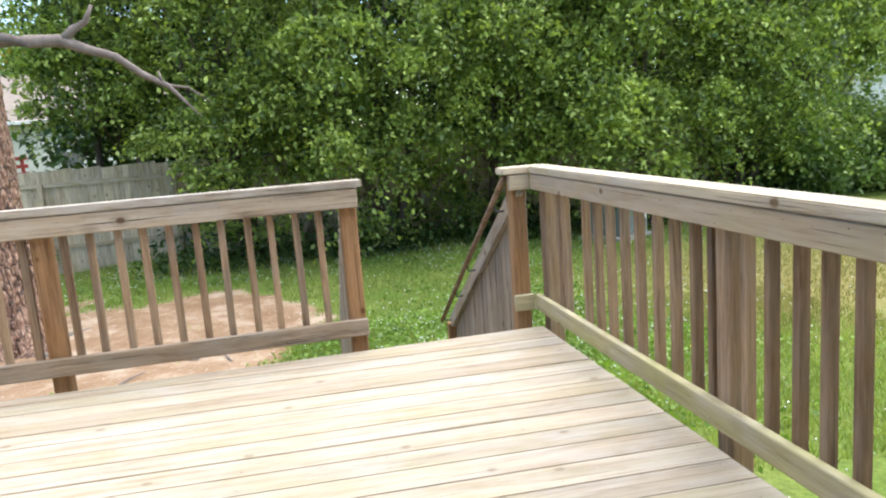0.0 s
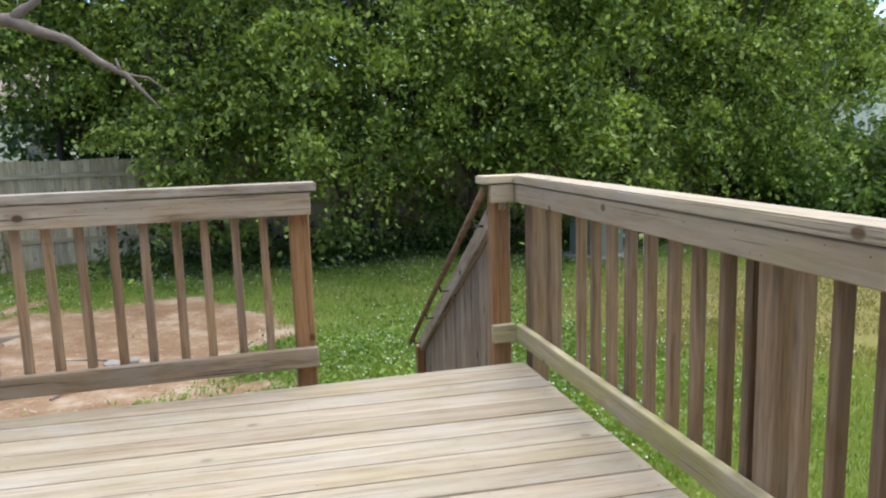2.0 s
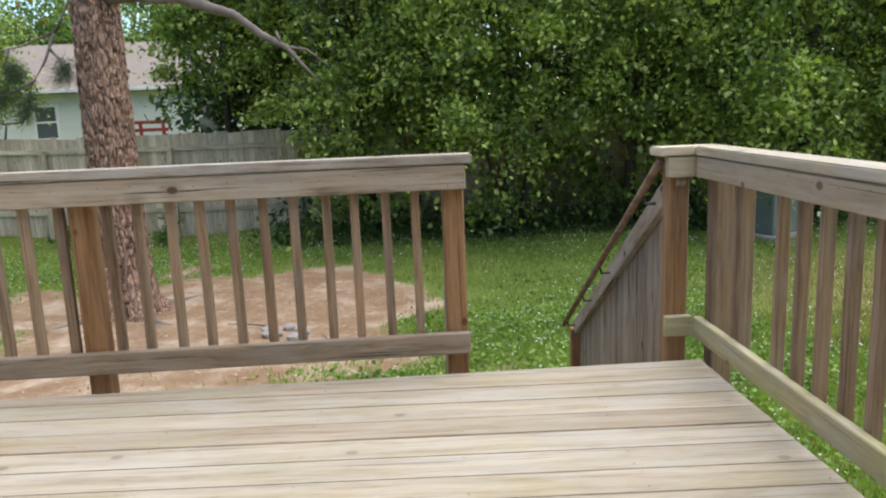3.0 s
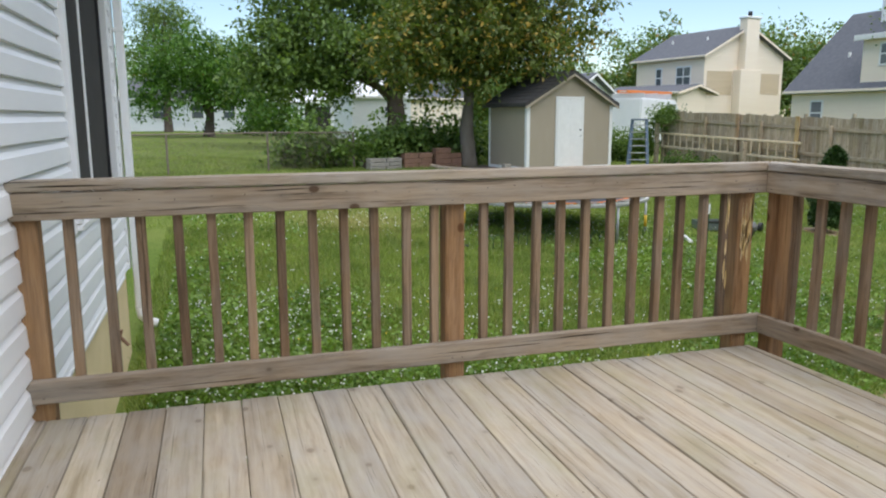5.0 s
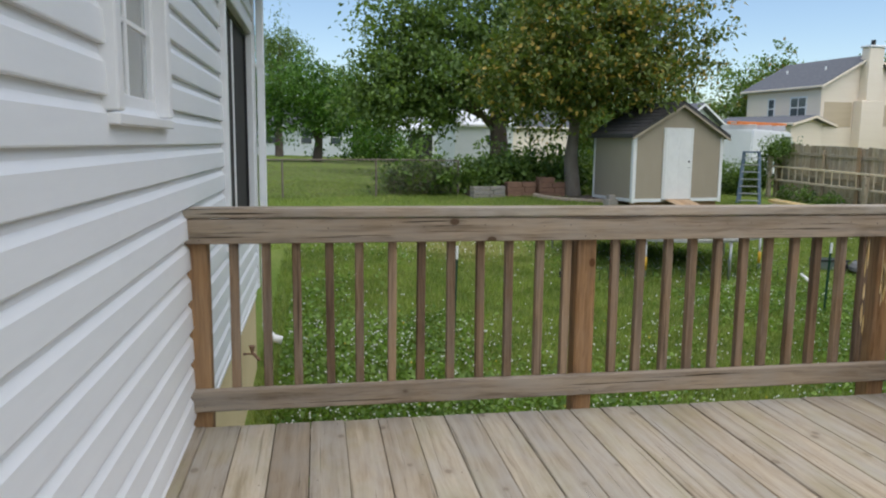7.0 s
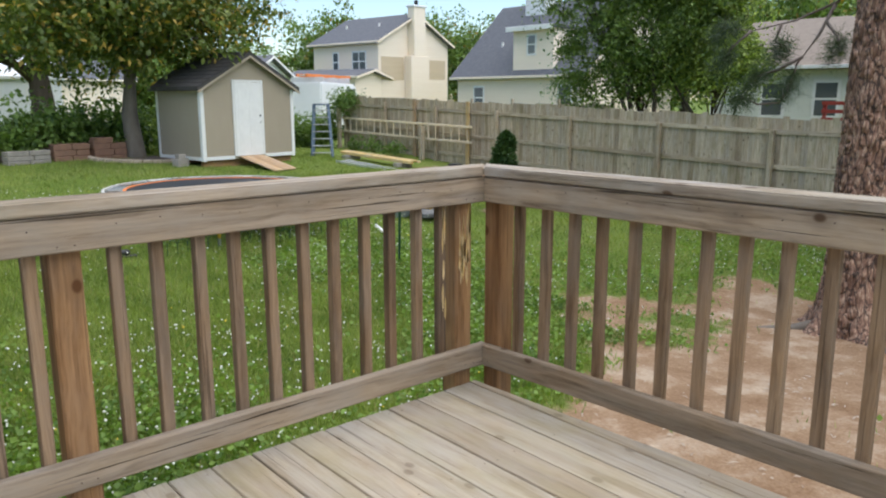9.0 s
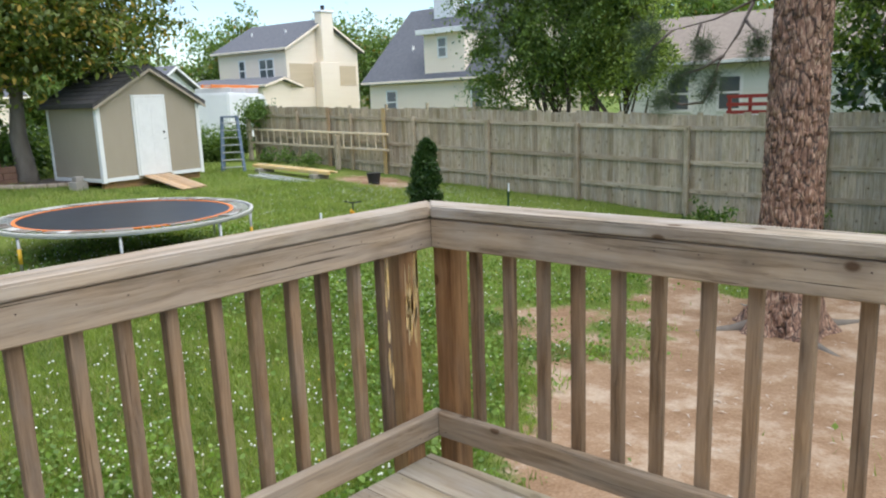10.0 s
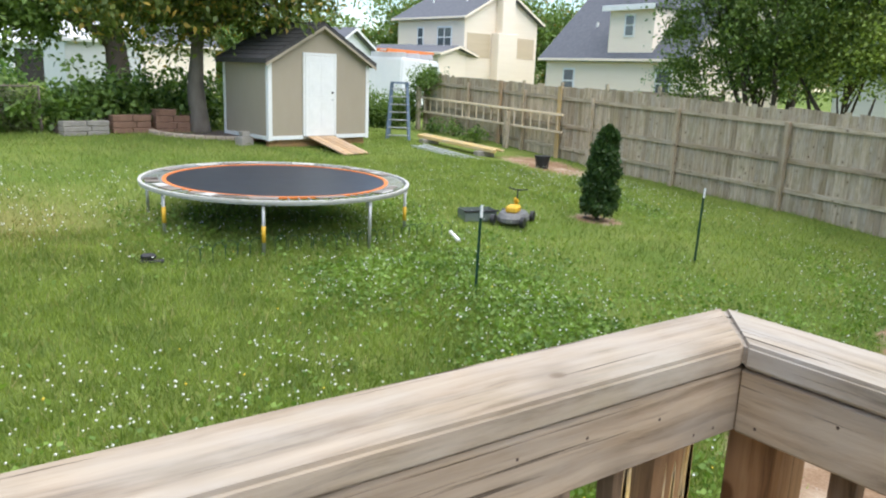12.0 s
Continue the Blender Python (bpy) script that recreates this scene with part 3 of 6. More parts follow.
def build_railings():
    ne_in = (E0 - IN, -IN)
    ne_out = (E0 + OUT, OUT)
    railing("deck_railing", "weathered grey wooden railing between house wall and corner", (0, 0), (1, 0), (0, 1),
            (0.0, 1.675, 3.185), ((0.059, 1.762, 12), (1.7276, 3.2444, 11)),
            [((-0.01, -IN), (-0.01, OUT), ne_out, ne_in)], [(0.004, E0 + 0.034)],
            (M_CAP, M_RAIL, M_RAIL, M_POST))
    end = 3.272
    c = Vector((E0, 0))
    wv = Vector((1, E_SKEW)).normalized()
    e_end = c + E_DIR * (end + 0.03)
    railing("deck_railing", "weathered brown wooden railing ending at the stair opening", (E0, 0), E_DIR, wv,
            (-0.03, 1.655, end - 0.095), ((0.10, 0.196, 1), (0.1525, 1.7425, 11), (1.675, end - 0.080, 11)),
            [(ne_in, ne_out, tuple(e_end + wv * OUT), tuple(e_end - wv * IN))], [(0.0, end)],
            (M_CAP, M_RAIL, M_RAIL, M_POST))
    sv = Vector((S_SKEW, -1)).normalized()
    s_top = 0.912
    sc_in = S_CORNER - S_DIR * -IN - sv * IN
    sc_out = S_CORNER + wv * OUT + sv * OUT
    far = 3.42
    s_end = south_at(far)
    t = railing("deck_railing", "mossy weathered wooden railing along the lawn side", tuple(S_CORNER), S_DIR, sv,
                (0.03, 1.785, far - 0.12), ((0.235, 0.46, 2), (0.5014, 1.775, 8), (1.712, 1.772, 1), (1.815, 3.315, 11)),
                [(tuple(sc_in), tuple(sc_out), tuple(s_end + sv * OUT), tuple(s_end - sv * IN))], [(0.0, far)],
                (M_GREYRAIL, M_GREYRAIL, M_MOSSY, M_BALUSTER), s_top)
    stub = S_CORNER - E_DIR * 0.16
    board_between("cap", tuple(sc_out), tuple(sc_in), tuple(stub - wv * IN), tuple(stub + wv * OUT), s_top - 0.038, s_top, M_GREYRAIL, t, bevel=0.006)
    a, b = S_CORNER, S_CORNER - E_DIR * 0.12
    for z, h in ((0.826, 0.088), (0.122, 0.092)):
        p, q = a + wv * 0.019, b + wv * 0.019
        beam("return_rail", (p.x, p.y, z), (q.x, q.y, z), 0.038, h, M_GREYRAIL if z > 0.5 else M_MOSSY, t)
    p = S_CORNER - E_DIR * 0.055 + wv * 0.084
    beam("post", (p.x, p.y, -0.3), (p.x, p.y, s_top - 0.04), 0.089, 0.089, M_POST, t, side=(wv.x, wv.y, 0), bevel=0.006)
    # bare wood scraped off the corner post
    post = thing("scraped_patch", (3.23, 0.04, 0.5), "pale bare wood where the corner post was scraped", "scraped wood")
    post.matrix_basis = pose(3.23, 0.036, 0.5)
    rng = random.Random(19)
    spots = [(rng.uniform(3.198, 3.268), rng.uniform(0.42, 0.66), 0.040) for _ in range(26)] + [(rng.uniform(3.112, 3.130), z, 0.041) for z in (0.30, 0.34, 0.37, 0.47, 0.58, 0.62, 0.65, 0.68, 0.70)]
    for x, z, face in spots:
        w, h = rng.uniform(0.002, 0.006), rng.uniform(0.07, 0.18)
        top = min(z + h, 0.778)
        bm = bmesh.new()
        vs = [bm.verts.new((x + a * w, y_, zz)) for y_ in (face - 0.0012, face + 0.003) for a, zz in ((0, z), (1, z + 0.3 * (top - z)), (0.7, z + 0.8 * (top - z)), (0.1, top), (-0.8, z + 0.7 * (top - z)), (-1, z + 0.2 * (top - z)))]
        bm.faces.new(vs[:6])
        for k in range(6):
            bm.faces.new((vs[k], vs[(k + 1) % 6], vs[6 + (k + 1) % 6], vs[6 + k]))
        bmesh.ops.recalc_face_normals(bm, faces=bm.faces[:])
        part("scrape", bm, M_FRESH, post)


build_deck()
build_railings()


# ---- stairs ----
def build_stairs():
    wv = Vector((1, E_SKEW)).normalized()
    t = thing("stairs", (east(-3.8) + 0.04, -3.8, 0), "weathered wooden stairs down to the lawn", "stairs")
    foot = 5.95
    x0 = east(-3.8) + 0.04
    drop = -gz(foot, -3.8)
    n = 7
    rise, run = drop / (n + 1), (foot - x0) / n
    for k in range(n):
        x = x0 + run * k
        z = -rise * (k + 1)
        for j in range(2):
            beam("tread", (x + 0.07 + j * 0.145, -4.13, z - 0.02), (x + 0.07 + j * 0.145, -3.36, z - 0.02), 0.138, 0.036, M_BOARD, t)
    for y in (-4.10, -3.40):
        beam("stringer", (x0, y, -0.22), (foot + 0.05, y, -drop - 0.02), 0.038, 0.24, M_RAIL, t)

    for y, inner, lab in ((-4.20, 1, "boarded stair guard with a dark handrail"), (-3.215, -1, "boarded stair guard beside the end post")):
        g = thing("stair_guard", (x0 + 0.9, y, -0.5), lab, "stair guard")
        a = Vector((x0 + 0.08, y, 0.80))
        b = Vector((foot + 0.06, y, -drop + 0.60))
        beam("sloped_rail", a, b, 0.038, 0.10, M_CAP, g)
        beam("newel", (b.x, y, -drop - 0.1), (b.x, y, b.z), 0.089, 0.089, M_POST, g)
        m = 16
        for k in range(m):
            f = (k + 0.5) / m
            p = a.lerp(b, f)
            beam("guard_board", (p.x, y - inner * 0.031, p.z - 1.02 if p.z - 1.02 > gz(p.x, y) else gz(p.x, y)), (p.x, y - inner * 0.031, p.z + 0.02), 0.142, 0.020, M_RAIL, g, side=(1, 0, 0))
        if inner > 0:
            off = Vector((0, 0.085, 0.055))
            part("handrail", tube((a + off, a.lerp(b, 0.5) + off, b + off + Vector((0.05, 0, -0.04))), (0.019, 0.019, 0.019), 10), M_BALUSTER, g, "dark round wooden handrail", smooth=True)
            for f in (0.12, 0.5, 0.72, 0.97):
                p = a.lerp(b, f)
                part("bracket", tube((p + Vector((0, 0.02, 0.0)), p + Vector((0, 0.07, 0.0)), p + off), (0.008, 0.008, 0.007), 6), M_BLACK, g, "black metal bracket")


build_stairs()


# ---- house ----
LAP, LAP_0 = 0.1265, 0.0425
HOUSE_N = 3.42


def siding(y0, y1, z0, z1, parent):
    """Courses of Dutch-lap siding on the wall's outer face between two heights."""
    k = math.floor((z0 - LAP_0) / LAP)
    while LAP_0 + k * LAP < z1:
        a, b = max(z0, LAP_0 + k * LAP), min(z1, LAP_0 + (k + 1) * LAP)
        base = LAP_0 + k * LAP
        prof = [(0.0, base), (0.023, base), (0.0245, base + 0.004), (0.021, base + 0.080), (0.0075, base + 0.102), (0.005, base + LAP), (0.0, base + LAP)]
        prof = [(x, min(max(z, a), b)) for x, z in prof]
        bm = bmesh.new()
        ends = [[bm.verts.new((x, y, z)) for x, z in prof] for y in (y0, y1)]
        m = len(prof)
        for i in range(m - 1):
            bm.faces.new((ends[0][i], ends[1][i], ends[1][i + 1], ends[0][i + 1]))
        if b - a > 0.02:
            bmesh.ops.remove_doubles(bm, verts=bm.verts[:], dist=0.0004)
            bmesh.ops.recalc_face_normals(bm, faces=bm.faces[:])
            part("siding_course", bm, M_SIDING, parent)
        else:
            bm.free()
        k += 1


def build_house():
    wall = thing("wall_west", (-0.1, 0, 0), "house wall of white vinyl lap siding", "wall", kind="structure")
    top = 2.75
    door = (-3.95, -2.42)
    win = (-1.02, -0.40, 1.29, 2.23)
    win2 = (1.30, 2.92, 0.62, 2.02)
    # wall core, built round its openings
    cores = ((-9.0, door[0], -0.03, top), (door[0], door[1], 2.10, top), (door[1], win[0], -0.03, top), (win[0], win[1], -0.03, win[2]), (win[0], win[1], win[3], top),
             (win[1], win2[0], -0.03, top), (win2[0], win2[1], -0.03, win2[2]), (win2[0], win2[1], win2[3], top), (win2[1], HOUSE_N, -0.03, top))
    for y0, y1, z0, z1 in cores:
        part("wall_section", box(-0.14, 0.0, y0, y1, z0, z1), M_PLASTER, wall)
        siding(y0, y1, z0, z1, wall)
    # other outer walls, foundation, ceiling, roof
    north = thing("wall_north", (-4.5, HOUSE_N, 0), "house end wall of white vinyl siding", "wall", kind="structure")
    part("wall_section", box(-9.0, 0.0, HOUSE_N - 0.14, HOUSE_N, -0.03, top), M_SIDING, north)
    back = thing("wall_east", (-9.0, 0, 0), "plain far wall of the house", "wall", kind="structure")
    part("wall_section", box(-9.14, -9.0, -9.0, HOUSE_N, -0.9, top), M_PLASTER, back)
    south = thing("wall_south", (-4.5, -9.0, 0), "plain end wall of the house", "wall", kind="structure")
    part("wall_section", box(-9.0, 0.0, -9.14, -9.0, -0.9, top), M_SIDING, south)
    found = part("foundation", box(-9.0, -0.012, -9.0, HOUSE_N - 0.02, -1.1, -0.04), M_FOUND)
    tagged(found, "tan painted block foundation under the siding", "foundation", kind="structure")
    fl = part("floor_indoors", box(-8.99, -0.145, -8.99, HOUSE_N - 0.145, -0.04, -0.005), M_RAIL)
    tagged(fl, "plain wooden floor inside the house", "floor", kind="structure")
    ce = part("ceiling", box(-8.99, -0.145, -8.99, HOUSE_N - 0.145, 2.45, 2.5), M_PLASTER)
    tagged(ce, "plain painted ceiling inside the house", "ceiling", kind="structure")
    roof = thing("roof", (-4.5, -2, 2.75), "dark shingled house roof with white eaves", "roof", kind="structure")
    bm = bmesh.new()
    for y in (-9.5, HOUSE_N + 0.3):
        for x, z in ((0.42, 2.76), (-4.5, 4.6), (-9.5, 2.76)):
            bm.verts.new((x, y, z))
    bm.verts.ensure_lookup_table()
    v = bm.verts
    for f in ((0, 1, 4, 3), (1, 2, 5, 4), (0, 2, 1), (3, 4, 5), (0, 3, 5, 2)):
        bm.faces.new([v[i] for i in f])
    bmesh.ops.recalc_face_normals(bm, faces=bm.faces[:])
    part("shingles", bm, M_SHINGLE, roof)
    part("fascia", box(0.40, 0.44, -9.5, HOUSE_N + 0.3, 2.60, 2.77, 0.004), M_TRIM, roof)
    corner = part("trim", box(-0.09, 0.030, HOUSE_N - 0.09, HOUSE_N + 0.030, -0.05, top, 0.004), M_TRIM)
    tagged(corner, "white vinyl corner post of the house", "corner trim", kind="structure")
    j = part("trim", box(0.020, 0.032, 0.0, 3.0, -0.052, -0.032, 0.002), M_TRIM)
    tagged(j, "white starter strip under the siding", "trim", kind="structure")
    # strip where the siding meets the deck
    s = part("trim", box(0.0005, 0.011, -4.4, 0.03, 0.001, 0.030, 0.001), M_TRIM)
    tagged(s, "white flashing strip along the deck", "trim", kind="structure")


def window(name, y0, y1, z0, z1, label, rows, cols, dark=False):
    w = thing(name, (0, (y0 + y1) / 2, z0), label, "window", kind="structure")
    fw = 0.05
    for a, b, c, d, nm in ((y0 - fw, y0 + 0.012, z0 - fw * 0.4, z1 + fw, "casing"), (y1 - 0.012, y1 + fw, z0 - fw * 0.4, z1 + fw, "casing"), (y0 + 0.012, y1 - 0.012, z1 - 0.012, z1 + fw, "casing")):
        part(nm, box(0.0, 0.050, a, b, c, d, 0.005), M_TRIM, w)
    part("window_sill", box(-0.02, 0.052, y0 - fw, y1 + fw, z0 - 0.055, z0 - 0.024, 0.004), M_TRIM, w)
    sash_m = M_BLACK if dark else M_TRIM
    f = 0.036
    mid = (y0 + y1) / 2
    for a, b, c, d in ((y0, y0 + f, z0 - 0.023, z1), (y1 - f, y1, z0 - 0.023, z1), (y0 + f, y1 - f, z0 - 0.023, z0 + f), (y0 + f, y1 - f, z1 - f, z1)):
        part("window_frame", box(-0.035, 0.004, a + 0.0005, b - 0.0005, c, d, 0.004), sash_m, w)
    for k in range(1, cols):
        y = y0 + f + (y1 - y0 - 2 * f) * k / cols
        part("muntin", box(-0.026, -0.008, y - (0.03 if dark else 0.009), y + (0.03 if dark else 0.009), z0 + f, z1 - f, 0.003), M_TRIM, w)
    for k in range(1, rows):
        z = z0 + f + (z1 - z0 - 2 * f) * k / rows
        part("muntin", box(-0.025, -0.009, y0 + f, y1 - f, z - 0.009, z + 0.009, 0.003), M_TRIM, w)
    if dark:
        part("insect_screen", box(-0.021, -0.015, y0 + f, y1 - f, z0 + f, z1 - f), M_SHADOWBOARD, w, "dark insect screen")
        return w
    g = part("pane", box(-0.021, -0.015, y0 + f, y1 - f, z0 + f, z1 - f), M_GLASS, w)
    g.visible_shadow = False
    return w


def curtain(y0, y1, z0, z1, x, label):
    n = 60
    v, fcs = [], []
    for i in range(n + 1):
        y = y0 + (y1 - y0) * i / n
        d = x + 0.02 * math.sin(i * 0.9) + 0.012 * math.sin(i * 2.3)
        v += [(d, y, z0), (d * 1.0, y, z1)]
    for i in range(n):
        fcs.append((2 * i, 2 * i + 2, 2 * i + 3, 2 * i + 1))
    me = raw_mesh("curtain", v, fcs)
    ob = place("curtain", me, M_CURTAIN, smooth=True)
    so = ob.modifiers.new("cloth", "SOLIDIFY")
    so.thickness = 0.003
    tagged(ob, label, "curtain")


build_house()
window("window_1", -1.02, -0.40, 1.29, 2.23, "white double-hung window with thin muntins", 4, 2)
window("window_2", 1.30, 2.92, 0.62, 2.02, "tall window with dark glass and white casing", 1, 2, True)
curtain(-0.34, 0.10, 1.15, 2.3, -0.17, "white curtain drawn half across the window")


def build_downspout():
    y, x = HOUSE_N - 0.02, 0.075
    t = thing("downspout", (x, y, -0.6), "white metal downspout at the house corner", "downspout")
    z = gz(0, y) + 0.26
    part("pipe", box(x - 0.03, x + 0.03, y - 0.04, y + 0.04, z + 0.12, 2.70, 0.008), M_TRIM, t)
    part("elbow", tube(((x, y, z + 0.14), (x + 0.01, y, z + 0.05), (x + 0.06, y - 0.01, z), (x + 0.13, y - 0.02, z - 0.02)), (0.038, 0.038, 0.038, 0.038), 8), M_TRIM, t, smooth=True)
    for zz in (0.4, 1.8):
        part("strap", box(0.033, x + 0.034, y - 0.044, y + 0.044, zz, zz + 0.03, 0.002), M_TRIM, t)
    hose = thing("hose_bib", (0.0, 2.3, -0.35), "brass tap on the tan foundation", "tap")
    part("spout", tube(((-0.02, 2.3, -0.33), (0.06, 2.3, -0.33), (0.10, 2.3, -0.38)), (0.014, 0.014, 0.011), 8), M_BRICK, hose)
    part("handle", tube(((0.05, 2.3, -0.33), (0.05, 2.3, -0.27)), (0.006, 0.022), 8), M_BRICK, hose)


build_downspout()


# ---- shed ----
def build_shed():
    A, yaw, w, d = Vector((8.74, 15.64, -0.37)), 10.0, 2.85, 2.0
    m = Matrix.Translation(A) @ Matrix.Rotation(radians(yaw), 4, "Z")
    eave, peak = 1.83, 2.64
    t = thing("garden_shed", tuple(A), "beige wooden garden shed with a white door", "shed")

    dx0, dx1 = 0.97, 1.80

    def put(name, bm, mat, label="", parent=None):
        return part(name, bm, mat, parent or t, label, m)

    bm = bmesh.new()
    for y in (0.0, d):
        for x, z in ((0, 0.06), (w, 0.06), (w, eave), (w / 2, peak), (0, eave)):
            bm.verts.new((x, y, z))
    bm.verts.ensure_lookup_table()
    v = bm.verts
    bm.faces.new([v[i] for i in (0, 1, 2, 3, 4)])
    bm.faces.new([v[i] for i in (9, 8, 7, 6, 5)])
    for i, j in ((0, 1), (1, 2), (2, 3), (3, 4), (4, 0)):
        bm.faces.new((v[i], v[i + 5], v[j + 5], v[j]))
    bmesh.ops.recalc_face_normals(bm, faces=bm.faces[:])
    put("wall", bm, M_SHED)
    for x0, x1, y0, y1 in ((-0.015, 0.085, -0.018, 0.0), (w - 0.085, w + 0.015, -0.018, 0.0), (-0.018, 0.0, 0.0, 0.085), (-0.018, 0.0, d - 0.085, d)):
        put("corner_trim", box(x0, x1, y0, y1, 0.04, eave - 0.02, 0.003), M_WHITE)
    put("base_trim", box(0.085, dx0 - 0.06, -0.016, 0.0, 0.06, 0.15, 0.003), M_WHITE)
    put("base_trim", box(dx1 + 0.06, w - 0.085, -0.016, 0.0, 0.06, 0.15, 0.003), M_WHITE)
    put("base_trim", box(-0.016, 0.0, 0.085, d - 0.085, 0.06, 0.15, 0.003), M_WHITE)
    for s in (0, 1):
        bm = bmesh.new()
        x0, x1 = (-0.14, w / 2) if s == 0 else (w + 0.14, w / 2)
        slope = (peak - eave) / (w / 2)
        z0 = eave - 0.14 * slope
        pts = ((x0, z0 + 0.01), (x1, peak + 0.01), (x1, peak + 0.10), (x0, z0 + 0.10))
        rows = [[bm.verts.new((x, y, z)) for x, z in pts] for y in (-0.14, d + 0.14)]
        bm.faces.new(rows[0])
        bm.faces.new(rows[1][::-1])
        for i in range(4):
            bm.faces.new((rows[0][i], rows[1][i], rows[1][(i + 1) % 4], rows[0][(i + 1) % 4]))
        bmesh.ops.recalc_face_normals(bm, faces=bm.faces[:])
        put("roof", bm, M_SHINGLE, "dark shingle roof")
        for k in range(9):
            f0 = k / 9
            a = Vector((x0, 0, z0 + 0.10)).lerp(Vector((x1, 0, peak + 0.10)), f0)
            b = Vector((x0, 0, z0 + 0.10)).lerp(Vector((x1, 0, peak + 0.10)), f0 + 0.125)
            bm = bmesh.new()
            vs = [bm.verts.new(p) for p in ((a.x, -0.15, a.z + 0.018), (a.x, d + 0.15, a.z + 0.018), (b.x, d + 0.15, b.z + 0.002), (b.x, -0.15, b.z + 0.002), (a.x, -0.15, a.z), (a.x, d + 0.15, a.z))]
            bm.faces.new(vs[:4])
            bm.faces.new((vs[0], vs[1], vs[5], vs[4]))
            bmesh.ops.recalc_face_normals(bm, faces=bm.faces[:])
            put("shingle_course", bm, M_SHINGLE)
        bm = bmesh.new()
        rows = [[bm.verts.new((x, y, z)) for x, z in ((x0, z0 - 0.05), (x1, peak - 0.05), (x1, peak + 0.012), (x0, z0 + 0.012))] for y in (-0.15, -0.12)]
        bm.faces.new(rows[0])
        bm.faces.new(rows[1][::-1])
        for i in range(4):
            bm.faces.new((rows[0][i], rows[1][i], rows[1][(i + 1) % 4], rows[0][(i + 1) % 4]))
        bmesh.ops.recalc_face_normals(bm, faces=bm.faces[:])
        put("gable_trim", bm, M_SHED)
    door = put("door", box(dx0, dx1, -0.035, 0.01, 0.13, 1.98, 0.004), M_WHITE, "white panelled door")
    for z0, z1 in ((0.28, 0.92), (1.05, 1.82)):
        for c in range(2):
            put("door_panel", box(dx0 + 0.10 + c * 0.34, dx0 + 0.39 + c * 0.34, -0.038, -0.034, z0, z1, 0.0015), M_WHITE, parent=door)
    for x in (dx0 - 0.055, dx1 + 0.004):
        put("door_casing", box(x, x + 0.05, -0.030, 0.0, 0.13, 2.04, 0.004), M_WHITE)
    put("door_casing", box(dx0, dx1, -0.030, 0.0, 1.985, 2.04, 0.004), M_WHITE)
    put("door_handle", tube(((dx1 - 0.07, -0.035, 0.98), (dx1 - 0.07, -0.09, 0.98), (dx1 - 0.13, -0.095, 0.97)), (0.012, 0.014, 0.012), 8), M_STEEL, "dull metal handle", door)
    put("deadbolt", tube(((dx1 - 0.07, -0.034, 1.14), (dx1 - 0.07, -0.058, 1.14)), (0.027, 0.024), 10), M_BLACK, "dark deadbolt", door)
    for y in (0.15, d / 2, d - 0.15):
        put("skid", box(0.05, w - 0.05, y - 0.06, y + 0.06, -0.34, 0.06, 0.01), M_POST)
    r = thing("shed_ramp", tuple(m @ Vector((1.4, -0.5, 0))), "pale plywood ramp leading up to the shed door", "ramp")
    a = m @ Vector((1.40, -0.02, 0.115))
    b = m @ Vector((1.62, -1.15, 0))
    b.z = gz(b.x, b.y) + 0.03
    for k in range(5):
        off = (m.to_3x3() @ Vector((1, 0, 0))) * (-0.30 + k * 0.15)
        beam("ramp_board", a + off, b + off, 0.146, 0.03, M_RAMP, r)
    blk = m @ Vector((-0.42, 0.35, 0))
    c = thing("concrete_block", (blk.x, blk.y, gz(blk.x, blk.y)), "grey concrete block beside the shed", "concrete block")
    part("block", box(-0.2, 0.2, -0.1, 0.1, -0.05, 0.19, 0.01), M_STONE, c, m=pose(blk.x, blk.y, gz(blk.x, blk.y), 0, 0, 30))
    part("block_top", box(-0.10, 0.10, -0.09, 0.09, 0.19, 0.30, 0.01), M_STONE, c, m=pose(blk.x, blk.y, gz(blk.x, blk.y), 0, 0, 12))


build_shed()


# ---- trampoline ----
def ring(r0, r1, z0, z1, n=72):
    bm = bmesh.new()
    rows = []
    for k in range(n):
        a = 2 * math.pi * k / n
        c, s = math.cos(a), math.sin(a)
        rows.append([bm.verts.new((r * c, r * s, z)) for r, z in ((r0, z0), (r1, z0), (r1, z1), (r0, z1))])
    for k in range(n):
        p, q = rows[k], rows[(k + 1) % n]
        for i in range(4):
            bm.faces.new((p[i], p[(i + 1) % 4], q[(i + 1) % 4], q[i]))
    bmesh.ops.recalc_face_normals(bm, faces=bm.faces[:])
    return bm


